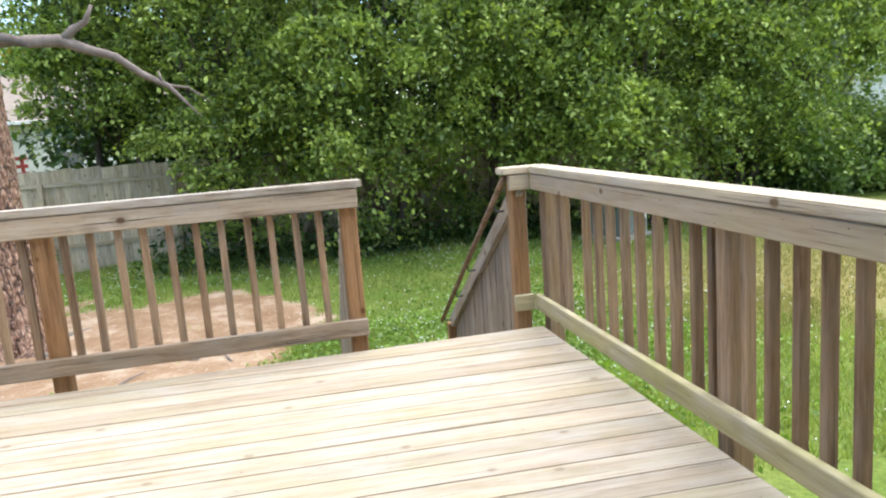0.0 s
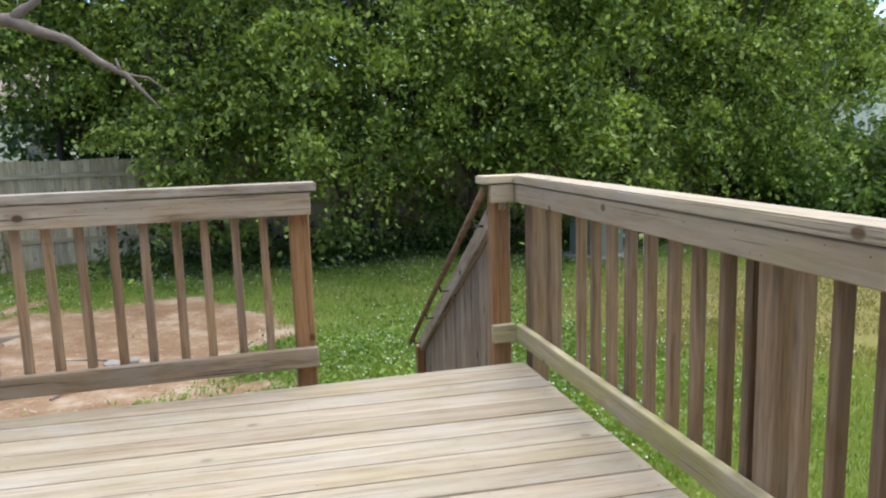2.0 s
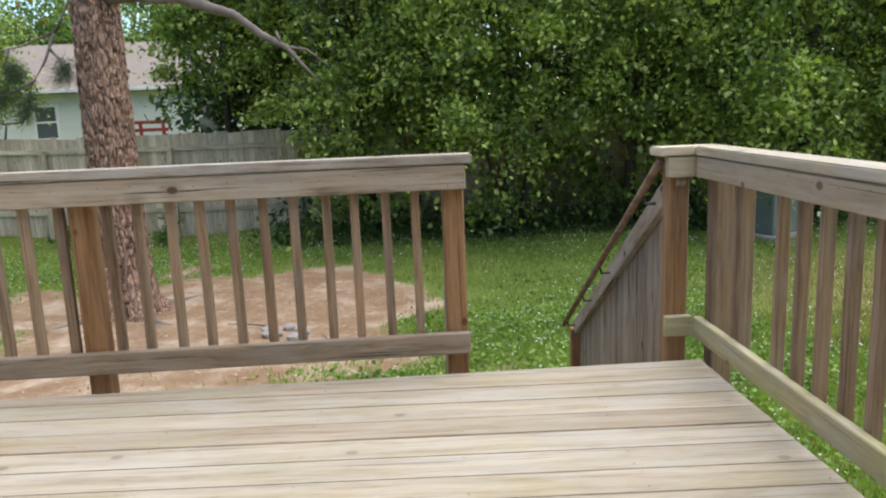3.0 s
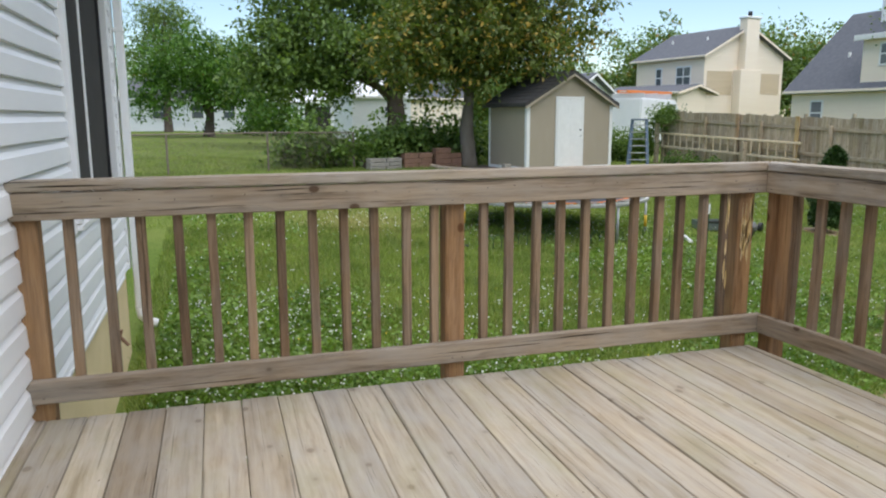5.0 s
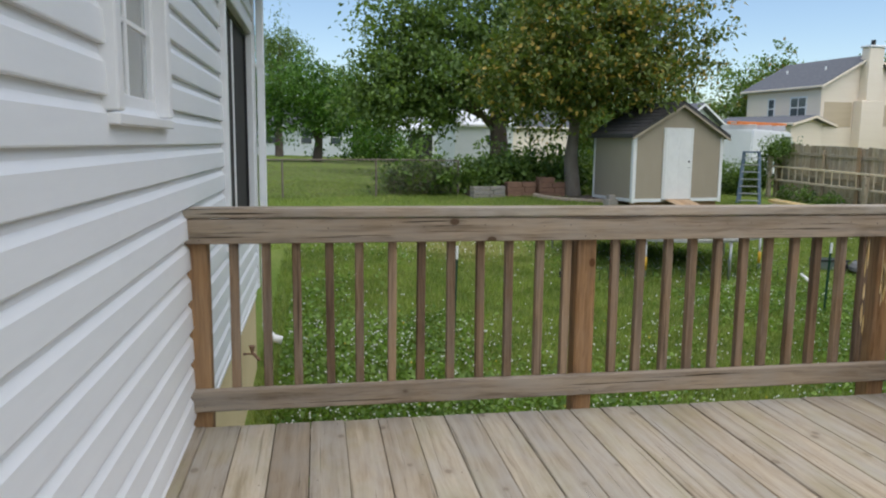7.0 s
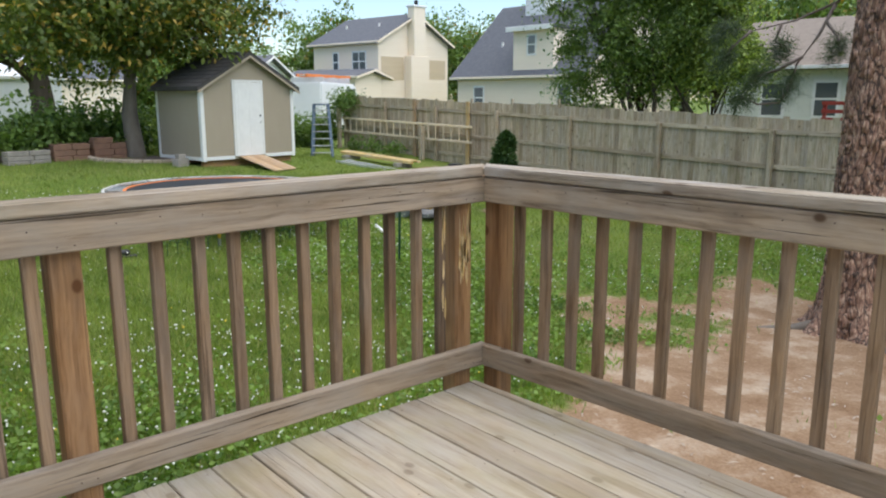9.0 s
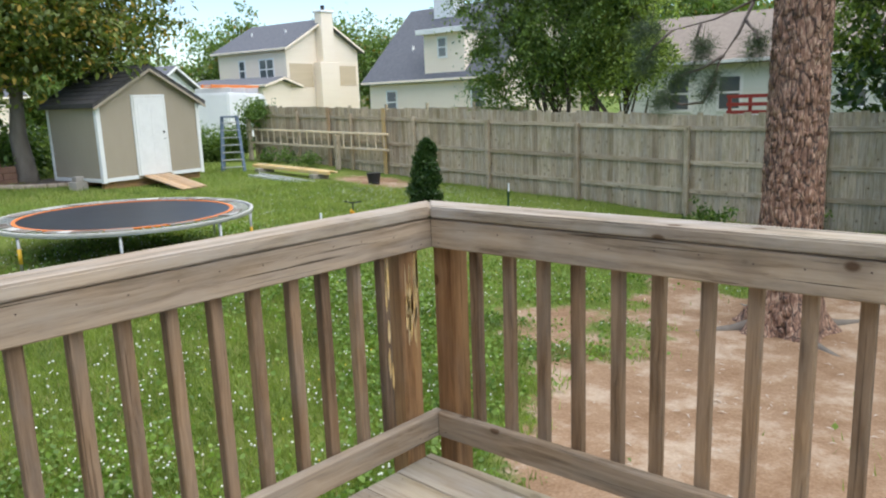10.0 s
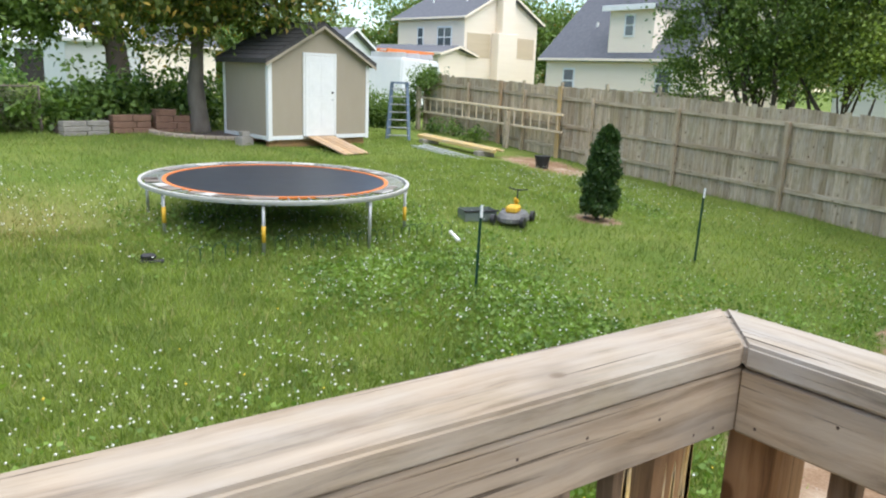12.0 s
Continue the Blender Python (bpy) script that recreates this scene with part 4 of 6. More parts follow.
def build_trampoline():
    cx, cy, R, top = 6.29, 9.10, 1.80, -0.20
    m = Matrix.Translation((cx, cy, top)) @ Euler((radians(0.6), radians(0.5), 0)).to_matrix().to_4x4() @ Matrix.Diagonal((R / 2.085, R / 2.085, 1, 1))
    t = thing("trampoline", (cx, cy, gz(cx, cy)), "round black trampoline with a faded white rim", "trampoline")
    bm = bmesh.new()
    n = 72
    rings = []
    for f in (0.25, 0.5, 0.75, 1.0):
        rings.append([bm.verts.new((1.70 * f * math.cos(2 * math.pi * k / n), 1.70 * f * math.sin(2 * math.pi * k / n), -0.04 * (1 - f * f))) for k in range(n)])
    mid = bm.verts.new((0, 0, -0.04))
    for k in range(n):
        bm.faces.new((mid, rings[0][k], rings[0][(k + 1) % n]))
        for a, b in zip(rings, rings[1:]):
            bm.faces.new((a[k], b[k], b[(k + 1) % n], a[(k + 1) % n]))
    part("jumping_mat", bm, M_MAT, t, "black woven jumping mat", m, True)
    part("mat_edge", ring(1.69, 1.75, -0.012, 0.010), M_ORANGE, t, "orange webbing round the mat", m)
    part("pad", ring(2.045, 2.09, -0.014, 0.014), M_RIM, t, "faded white rim pad", m)
    part("frame_tube", ring(2.04, 2.083, -0.040, -0.016), M_STEEL, t, m=m)
    rng = random.Random(3)
    me = bpy.data.meshes.new("spring")
    sb = tube(((1.74, 0, 0.0), (2.0, 0, 0.0)), (0.008, 0.008), 6)
    sb.to_mesh(me)
    sb.free()
    me.materials.append(M_STEEL)
    for k in range(80):
        place("spring", me, M_STEEL, t, m=m @ Matrix.Rotation(2 * math.pi * k / 80, 4, "Z"))
    # torn pieces of pad left on the springs
    for k, a in enumerate([rng.uniform(0, 2 * math.pi) for _ in range(26)]):
        w = rng.uniform(0.06, 0.22)
        part("torn_pad", box(1.80, rng.uniform(1.92, 2.0), -w, w, 0.013, 0.022, 0.003), M_RIM if k % 3 == 0 else M_TORN, t, "" if k % 3 == 0 else "grey-brown torn pad", m @ Matrix.Rotation(a, 4, "Z"))
    for k in range(8):
        a = 2 * math.pi * (k + 0.38) / 8
        x, y = cx + (R - 0.045) * math.cos(a), cy + (R - 0.045) * math.sin(a)
        leg = part("leg", tube(((x, y, gz(x, y) - 0.03), (x, y, top - 0.04)), (0.021, 0.021), 10), M_STEEL, t, smooth=True)
        if k % 3 == 1 or k == 5:
            zb = gz(x, y) + 0.16
            part("sleeve", tube(((x, y, zb), (x, y, zb + 0.2)), (0.025, 0.025), 10), M_YELLOW, leg, "yellow plastic sleeve", smooth=True)


build_trampoline()


def build_wire_edging():
    t = thing("wire_edging", (6.2, 7.3, -0.85), "low green wire edging in the grass", "garden edging")
    for k in range(26):
        x = 4.6 + k * 0.155
        y = 7.35 + 0.10 * math.sin(k * 0.35) + 0.02 * k
        z = gz(x, y)
        pts = [(x + 0.075 * math.cos(a), y, z + 0.13 + 0.10 * math.sin(a) if 0 < i < 6 else z - 0.03) for i, a in enumerate([math.pi * j / 6 for j in range(7)])]
        part("hoop", tube(pts, [0.0035] * 7, 5), M_GREENPOST, t)


build_wire_edging()


# ---- small things on the lawn ----
def stake(x, y, h, lean, label):
    z = gz(x, y)
    t = thing("fence_stake", (x, y, z), label, "stake", "metal stakes")
    top = Vector((x + lean, y, z + h))
    foot = Vector((x, y, z - 0.15))
    d = (top - foot)
    beam("web", foot, top, 0.030, 0.005, M_GREENPOST, t, bevel=0.0)
    beam("flange", foot + Vector((0, 0.008, 0)), top + Vector((0, 0.008, 0)), 0.005, 0.034, M_GREENPOST, t, bevel=0.0)
    a = foot + d * ((h + 0.15 - 0.13) / (h + 0.15))
    part("painted_tip", tube((a, top + Vector((0, 0, 0.005))), (0.017, 0.016), 8), M_WHITE, t, "white painted tip")


stake(7.07, 5.54, 0.98, 0.03, "green metal stake with a white tip beside the clover")
stake(11.14, 5.78, 1.05, 0.04, "green metal stake with a white tip before the fence")
stake(1.89, 4.29, 1.0, 0.03, "green metal stake with a white tip near the deck")


def build_toys():
    x, y = 9.98, 8.42
    z = gz(x, y)
    m = pose(x, y, z, 0, 0, 35)
    t = thing("ride_on_toy", (x, y, z), "small grey and yellow ride-on toy lying on the lawn", "toy")
    bm = bmesh.new()
    for k, (r, zz) in enumerate(((0.30, 0.02), (0.40, 0.07), (0.40, 0.13), (0.33, 0.19))):
        for j in range(18):
            a = 2 * math.pi * j / 18
            bm.verts.new((r * math.cos(a), 0.62 * r * math.sin(a), zz))
    bm.verts.ensure_lookup_table()
    for k in range(3):
        for j in range(18):
            bm.faces.new([bm.verts[i] for i in (k * 18 + j, k * 18 + (j + 1) % 18, (k + 1) * 18 + (j + 1) % 18, (k + 1) * 18 + j)])
    bm.faces.new([bm.verts[54 + j] for j in range(18)])
    bm.faces.new([bm.verts[17 - j] for j in range(18)])
    part("body", bm, M_DARKGREY, t, "grey plastic shell", m)
    part("seat", box(-0.16, 0.10, -0.10, 0.10, 0.185, 0.30, 0.03), M_YELLOW, t, "yellow plastic seat", m)
    part("cowl", tube(((0.12, 0, 0.19), (0.16, 0, 0.34), (0.05, 0.0, 0.40)), (0.07, 0.05, 0.02), 8), M_YELLOW, t, m=m)
    part("steering_column", tube(((0.22, 0.02, 0.18), (0.28, 0.02, 0.52)), (0.014, 0.012), 8), M_BLACK, t, m=m)
    part("handlebar", tube(((0.24, -0.15, 0.53), (0.28, 0.02, 0.50), (0.29, 0.18, 0.53)), (0.012, 0.012, 0.012), 6), M_BLACK, t, m=m)
    for sx in (-0.32, 0.30):
        for sy in (-0.24, 0.24):
            part("wheel", tube(((sx, sy - 0.03, 0.09), (sx, sy + 0.03, 0.09)), (0.09, 0.09), 14), M_BLACK, t, m=m)
    x, y = 9.5, 8.75
    m = pose(x, y, gz(x, y), 0, 0, -15)
    b = thing("plastic_bin", (x, y, gz(x, y)), "low grey plastic bin tipped on the grass", "bin")
    bm = box(-0.27, 0.27, -0.17, 0.17, 0.0, 0.17)
    bmesh.ops.delete(bm, geom=[f for f in bm.faces if f.normal.z > 0.5], context="FACES")
    ob = part("tub", bm, M_UTILITY, b, m=m)
    ob.modifiers.new("wall", "SOLIDIFY").thickness = 0.008
    part("rim", box(-0.30, 0.30, -0.20, -0.165, 0.15, 0.18, 0.006), M_BLACK, b, m=m)
    x, y = 8.36, 7.74
    s = thing("white_pipe", (x, y, gz(x, y)), "short white plastic pipe lying on the grass", "pipe")
    part("pipe", tube(((x + 0.03, y + 0.17, gz(x, y) + 0.09), (x - 0.03, y - 0.13, gz(x, y) + 0.03)), (0.03, 0.03), 10), M_WHITE, s, smooth=True)
    x, y = 4.21, 7.52
    s = thing("black_shoe", (x, y, gz(x, y)), "small black shoe dropped on the grass", "shoe")
    part("sole", box(-0.13, 0.12, -0.045, 0.045, 0.0, 0.03, 0.012), M_BLACK, s, m=pose(x, y, gz(x, y) + 0.02, 0, 0, -20))
    part("upper", box(-0.12, 0.04, -0.04, 0.04, 0.028, 0.10, 0.025), M_BLACK, s, m=pose(x, y, gz(x, y) + 0.02, 0, 0, -20))
    x, y = 15.1, -4.4
    s = thing("white_pipe", (x, y, gz(x, y)), "white plastic pipe at the foot of the hedge", "pipe")
    part("pipe", tube(((x - 0.03, y - 0.25, gz(x, y) + 0.10), (x + 0.05, y + 0.25, gz(x, y) + 0.06)), (0.03, 0.03), 10), M_WHITE, s, smooth=True)


build_toys()


def build_utility_box():
    x, y = 13.6, -9.1
    z = gz(x, y)
    t = thing("utility_box", (x, y, z), "grey-green utility box with a white label", "utility box")
    m = pose(x, y, z, 0, 0, 32)
    part("pad", box(-0.55, 0.55, -0.55, 0.55, -0.05, 0.07, 0.015), M_STONE, t, m=m)
    body = part("body", box(-0.38, 0.38, -0.38, 0.38, 0.07, 0.86, 0.02), M_UTILITY, t, m=m)
    part("lid", box(-0.40, 0.40, -0.40, 0.40, 0.86, 0.93, 0.02), M_UTILITY, t, m=m)
    lab = part("label", box(-0.387, -0.3805, -0.18, 0.12, 0.58, 0.80, 0.001), M_WHITE, body, "white warning label", m)
    for k in range(3):
        part("print_bar", box(-0.3900, -0.3872, -0.15, 0.05 - 0.05 * k, 0.66 + 0.05 * k, 0.675 + 0.05 * k), M_BLACK, lab, m=m)
    for k in range(3):
        xx, yy = 13.2 + 0.25 * k, -9.9 + 0.2 * k
        pp = thing("marker_flag", (xx, yy, gz(xx, yy)), "small white utility marker", "marker", "utility markers")
        part("stem", tube(((xx, yy, gz(xx, yy) - 0.05), (xx, yy, gz(xx, yy) + 0.45)), (0.008, 0.008), 6), M_WHITE, pp)
        part("flag", box(-0.004, 0.004, 0.0, 0.10, 0.36, 0.44), M_WHITE, pp, m=pose(xx, yy, gz(xx, yy)))


build_utility_box()


# ---- boundary fence ----
def fence_x(y):
    return 16.55


def fence_top(y):
    """The fence climbs with the ground towards the garden's far corner."""
    return 0.80 + 0.031 * max(0.0, y - 4.5)


def build_fence():
    f = thing("boundary_fence", (fence_x(5), 5, -1.15), "tall weathered grey privacy fence of upright boards", "fence")
    y, y_end = -12.9, 21.25
    me = {}
    rng = random.Random(11)
    k = 0
    while y < y_end:
        x = fence_x(y)
        z0 = gz(x, y) - 0.02
        h = round((fence_top(y) + rng.uniform(-0.015, 0.015) - z0) / 0.05) * 0.05
        beam("picket", (x + 0.047, y + 0.069, z0), (x + 0.047 + rng.uniform(-0.006, 0.006), y + 0.069, z0 + h), 0.137, 0.017, M_FENCE, f, side=(0, 1, 0), bevel=0.002)
        y += 0.1400
        k += 1
    ys = [5.17 + 2.70 * i for i in range(-6, 6)] + [21.1]
    for y in ys:
        x = fence_x(y)
        beam("post", (x - 0.051, y, gz(x, y) - 0.2), (x - 0.051, y, fence_top(y) - 0.26 + 0.012 * max(0.0, y - 9)), 0.10, 0.10, M_FENCE, f, side=(0, 1, 0), bevel=0.005)
    for y0, y1 in zip(ys, ys[1:]):
        for drop in (0.30, 1.02, 1.62):
            beam("rail", (fence_x(y0) + 0.019, y0 + 0.001, fence_top(y0) - drop), (fence_x(y1) + 0.019, y1 - 0.001, fence_top(y1) - drop), 0.036, 0.095, M_FENCE, f, bevel=0.003)
    return f


build_fence()


def ladder(name, p, q, wdir, width, rungs, m_rail, m_rung, label, rail_w=0.03, rail_h=0.075):
    p, q, wv = Vector(p), Vector(q), Vector(wdir).normalized()
    t = thing(name, tuple((p + q) / 2), label, "ladder")
    side = (q - p).cross(wv).normalized()
    for s in (-0.5, 0.5):
        beam("rail", p + wv * width * s, q + wv * width * s, rail_h, rail_w, m_rail, t, side=tuple(side))
    for k in range(rungs):
        c = p.lerp(q, (k + 0.5) / rungs)
        beam("rung", c - wv * width * 0.5, c + wv * width * 0.5, 0.035, 0.035, m_rung, t, side=tuple(side))
    return t


def build_fence_corner():
    ladder("wooden_ladder", (fence_x(21) - 0.16, 21.15, 0.29), (fence_x(14) - 0.16, 14.2, 0.14), (0, 0, 1), 0.46, 19, M_LADDER, M_LADDER, "long wooden ladder hung flat along the fence", 0.06, 0.07)
    for y in (14.45, 17.0):
        hook = thing("ladder_bracket", (fence_x(y) - 0.12, y, -0.1), "fresh yellow timber bracket holding the ladder", "bracket", "ladder brackets")
        beam("upright", (fence_x(y) - 0.085, y, -1.1), (fence_x(y) - 0.085, y, 1.12 if y < 16 else 1.2), 0.14, 0.038, M_FRESH if y < 17 else M_RAMP, hook, side=(0, 1, 0))
    for y in (16.3, 21.05):
        pst = thing("ladder_post", (fence_x(y) - 0.35, y, -1.1), "short timber post before the fence", "post", "short posts")
        beam("post", (fence_x(y) - 0.35, y, -1.2), (fence_x(y) - 0.35, y, 0.35 if y < 20 else 0.88), 0.13, 0.13, M_FENCE, pst, side=(0, 1, 0))
    # folded step ladder leaning on the fence end
    s = thing("step_ladder", (13.3, 17.6, -0.5), "grey-blue fibreglass step ladder standing folded upright", "ladder")
    a0, a1 = Vector((13.3, 17.55, gz(13.3, 17.55))), Vector((13.45, 17.78, 1.03))
    sd = Vector((0.85, -0.53, 0)).normalized()
    for k in (-0.5, 0.5):
        beam("side_rail", a0 + sd * 0.62 * k, a1 + sd * 0.42 * k, 0.05, 0.09, M_BLUE, s, side=(0, 1, 0))
        beam("back_leg", a0 + sd * 0.55 * k + Vector((0.25, 0.35, 0)), a1 + sd * 0.40 * k + Vector((0.05, 0.06, 0)), 0.03, 0.05, M_ORANGE if k > 0 else M_BLUE, s, side=(0, 1, 0))
    for k in range(7):
        f = (k + 0.6) / 7.4
        c = a0.lerp(a1, f)
        wdt = 0.62 + (0.42 - 0.62) * f
        beam("step", c - sd * wdt * 0.5, c + sd * wdt * 0.5, 0.09, 0.03, M_STEEL, s)
    beam("top_cap", a1 - sd * 0.25, a1 + sd * 0.25, 0.2, 0.05, M_BLUE, s)
    # timber and a metal ladder lying on the ground
    p, q = Vector((13.75, 17.35, 0)), Vector((14.5, 14.8, 0))
    for v in (p, q):
        v.z = gz(v.x, v.y) + 0.07
    ladder("metal_ladder", p + Vector((-0.75, -1.3, -0.04)), q + Vector((-0.80, -1.05, -0.10)), (0.95, 0.3, 0), 0.45, 13, M_ALU, M_ALU, "aluminium ladder lying flat on the grass")
    pile = thing("lumber", tuple(p), "long yellow timber planks stacked on blocks", "lumber")
    for k in range(3):
        o = Vector((0.12 + 0.15 * k, 0.02 * k, 0.10 + (0.04 if k == 1 else 0)))
        beam("plank", p + o, q + o, 0.14, 0.04 + 0.05 * (k == 0), M_FRESH, pile)
    for f in (0.12, 0.85):
        c = p.lerp(q, f)
        part("block", box(-0.1, 0.45, -0.1, 0.1, -0.2, 0.05, 0.01), M_STONE, pile, m=Matrix.Translation((c.x, c.y, c.z)))
    bk = thing("black_bucket", (14.95, 13.3, gz(14.95, 13.3)), "black plastic bucket at the fence foot", "bucket")
    part("pail", tube(((14.95, 13.3, gz(14.95, 13.3) - 0.01), (14.95, 13.3, gz(14.95, 13.3) + 0.30)), (0.15, 0.19), 16), M_BLACK, bk, smooth=False)
    part("rim", tube(((14.95, 13.3, gz(14.95, 13.3) + 0.27), (14.95, 13.3, gz(14.95, 13.3) + 0.305)), (0.20, 0.20), 16), M_BLACK, bk)


build_fence_corner()


# ---- planters, edging, chain-link fence ----
def planter(name, x0, y0, x1, y1, h, mat, label, courses):
    a, b = Vector((x0, y0, 0)), Vector((x1, y1, 0))
    d = (b - a)
    L = d.length
    ang = math.degrees(math.atan2(d.y, d.x))
    z = min(gz(x0, y0), gz(x1, y1)) - 0.02
    m = pose(x0, y0, z, 0, 0, ang)
    t = thing(name, (x0, y0, z), label, "planter")
    ch = h / courses
    rng = random.Random(int(x0 * 100))
    for c in range(courses):
        n = max(2, round(L / 0.42))
        for k in range(n):
            if c == courses - 1 and courses > 2 and rng.random() < 0.25:
                continue
            o = 0.5 * (c % 2) * L / n * 0.4
            u0, u1 = L * k / n + o * (k > 0), L * (k + 1) / n + o * (k < n - 1)
            j = rng.uniform(-0.012, 0.012)
            part("stone", box(u0 + 0.004, u1 - 0.004, j, 0.26 + j, c * ch + 0.002, (c + 1) * ch - 0.002, 0.014), mat, t, m=m)
    part("soil", box(0.02, L - 0.02, 0.255, 0.75, 0, h * 0.8, 0.03), M_BARK, t, m=m)
    return t


planter("stone_planter", 4.75, 17.05, 5.72, 17.35, 0.34, M_STONE, "low grey stone raised bed under the hedge", 3)
planter("clay_planter", 5.80, 17.40, 6.68, 17.60, 0.44, M_BRICK, "red clay block raised bed", 3)
planter("clay_planter", 6.78, 17.62, 7.62, 17.80, 0.60, M_BRICK, "tall red clay block raised bed by the magnolia", 4)


def build_edging():
    cx, cy = 8.0, 17.7
    t = thing("tree_edging", (cx, cy, gz(cx, cy)), "curved tan stone edging round the magnolia", "edging")
    part("bark_mulch", slab([(cx + 1.25 * math.cos(a), cy + 0.80 * math.sin(a)) for a in [2 * math.pi * k / 24 for k in range(24)]], gz(cx, cy) - 0.1, gz(cx, cy) + 0.05), M_BARK, t)
    for k in range(26):
        a = math.pi * (0.85 + 1.35 * k / 25)
        x, y = cx + 1.35 * math.cos(a), cy + 0.9 * math.sin(a)
        part("edging_stone", box(-0.11, 0.11, -0.07, 0.07, -0.06, 0.09, 0.02), M_TAN_STONE, t, m=pose(x, y, gz(x, y), 0, 0, math.degrees(a) + 90))


build_edging()


def build_chain_link():
    t = thing("chain_link_fence", (0, 17, -0.2), "rusty chain-link fence along the far lawn", "fence")
    ps = [Vector((-9.0, 12.8, 0)), Vector((-4.0, 14.4, 0)), Vector((-0.35, 15.6, 0)), Vector((2.0, 16.4, 0)), Vector((4.4, 17.6, 0))]
    for p in ps:
        z = gz(p.x, p.y)
        part("post", tube(((p.x, p.y, z - 0.1), (p.x, p.y, z + 0.98)), (0.024, 0.024), 8), M_LIMB, t)
    v, f = [], []
    for a, b in zip(ps, ps[1:]):
        za, zb = gz(a.x, a.y), gz(b.x, b.y)
        part("top_rail", tube(((a.x, a.y, za + 0.96), (b.x, b.y, zb + 0.96)), (0.017, 0.017), 7), M_LIMB, t)
        L = (b - a).length
        n = int(L / 0.07)
        h = 0.95
        m = 12
        for s in (1, -1):
            for k in range(-m, n):
                u0, u1 = k * 0.07, (k + m) * 0.07
                c0, c1 = max(u0, 0), min(u1, L)
                if c1 - c0 < 0.02:
                    continue
                w0, w1 = (c0 - u0) / (u1 - u0), (c1 - u0) / (u1 - u0)
                if s < 0:
                    w0, w1 = 1 - w0, 1 - w1
                p0, p1 = a.lerp(b, c0 / L), a.lerp(b, c1 / L)
                i = len(v)
                q0, q1 = (p0.x, p0.y, za + 0.02 + h * w0), (p1.x, p1.y, za + 0.02 + h * w1)
                v += [q0, q1, (q1[0], q1[1], q1[2] + 0.006), (q0[0], q0[1], q0[2] + 0.006)]
                f.append((i, i + 1, i + 2, i + 3))
    ob = place("wire_mesh", raw_mesh("wire_mesh", v, f), M_LIMB, t)
    ob.modifiers.new("wire", "SOLIDIFY").thickness = 0.004


build_chain_link()


# ---- neighbouring houses ----
def gable_house(name, at, turn, L, W, eave, peak, m_wall, m_roof, label, over=0.35):
    """A gabled block, L along its ridge (own x), W across it; its base corner is at the origin."""
    t = thing(name, at, label, "house", turn=turn)
    m = t.matrix_basis.copy()
    bm = bmesh.new()
    for x in (0, L):
        for y, z in ((0, -1.5), (W, -1.5), (W, eave), (W / 2, peak), (0, eave)):
            bm.verts.new((x, y, z))
    bm.verts.ensure_lookup_table()
    v = bm.verts
    bm.faces.new([v[i] for i in range(5)])
    bm.faces.new([v[i] for i in (9, 8, 7, 6, 5)])
    for i in range(5):
        j = (i + 1) % 5
        bm.faces.new((v[i], v[i + 5], v[j + 5], v[j]))
    bmesh.ops.recalc_face_normals(bm, faces=bm.faces[:])
    part("wall", bm, m_wall, t, m=m)
    roof_pair(t, m, -over, L + over, 0, W, eave, peak, m_roof, over, m_wall if m_wall is M_CREAM else M_WHITE)
    # siding courses as shadow lines on the two near faces
    for k in range(int((eave + 1.0) / 0.2)):
        z = -1.0 + k * 0.2
        part("siding_course", box(-0.012, L + 0.012, -0.012, 0.0, z, z + 0.185, 0.003), m_wall, t, m=m)
    return t, m


def roof_pair(t, m, x0, x1, y0, y1, eave, peak, mat, over, m_trim):
    mid = (y0 + y1) / 2
    s = (peak - eave) / (mid - y0)
    for a, b in ((y0 - over, mid), (y1 + over, mid)):
        ze = eave - over * s
        bm = bmesh.new()
        rows = [[bm.verts.new((x, y, z)) for y, z in ((a, ze + 0.02), (b, peak + 0.02), (b, peak + 0.2), (a, ze + 0.2))] for x in (x0, x1)]
        bm.faces.new(rows[0])
        bm.faces.new(rows[1][::-1])
        for i in range(4):
            bm.faces.new((rows[0][i], rows[1][i], rows[1][(i + 1) % 4], rows[0][(i + 1) % 4]))
        bmesh.ops.recalc_face_normals(bm, faces=bm.faces[:])
        roof = part("roof", bm, mat, t, m=m)
        part("fascia", box(x0 - 0.02, x1 + 0.02, a - 0.06 if a < mid else a + 0.01, a - 0.01 if a < mid else a + 0.06, ze + 0.06, ze + 0.19, 0.01), m_trim, t, m=m)
    for x in (x0 - 0.05, x1 + 0.01):
        bm = bmesh.new()
        ze = eave - over * s
        pts = ((y0 - over, ze + 0.02), (mid, peak + 0.02), (y1 + over, ze + 0.02), (y1 + over, ze + 0.16), (mid, peak + 0.16), (y0 - over, ze + 0.16))
        rows = [[bm.verts.new((xx, y, z)) for y, z in pts] for xx in (x, x + 0.04)]
        for r in rows:
            bm.faces.new((r[0], r[1], r[4], r[5]))
            bm.faces.new((r[1], r[2], r[3], r[4]))
        for i in range(6):
            bm.faces.new((rows[0][i], rows[1][i], rows[1][(i + 1) % 6], rows[0][(i + 1) % 6]))
        bmesh.ops.recalc_face_normals(bm, faces=bm.faces[:])
        part("rake_board", bm, m_trim, t, m=m)


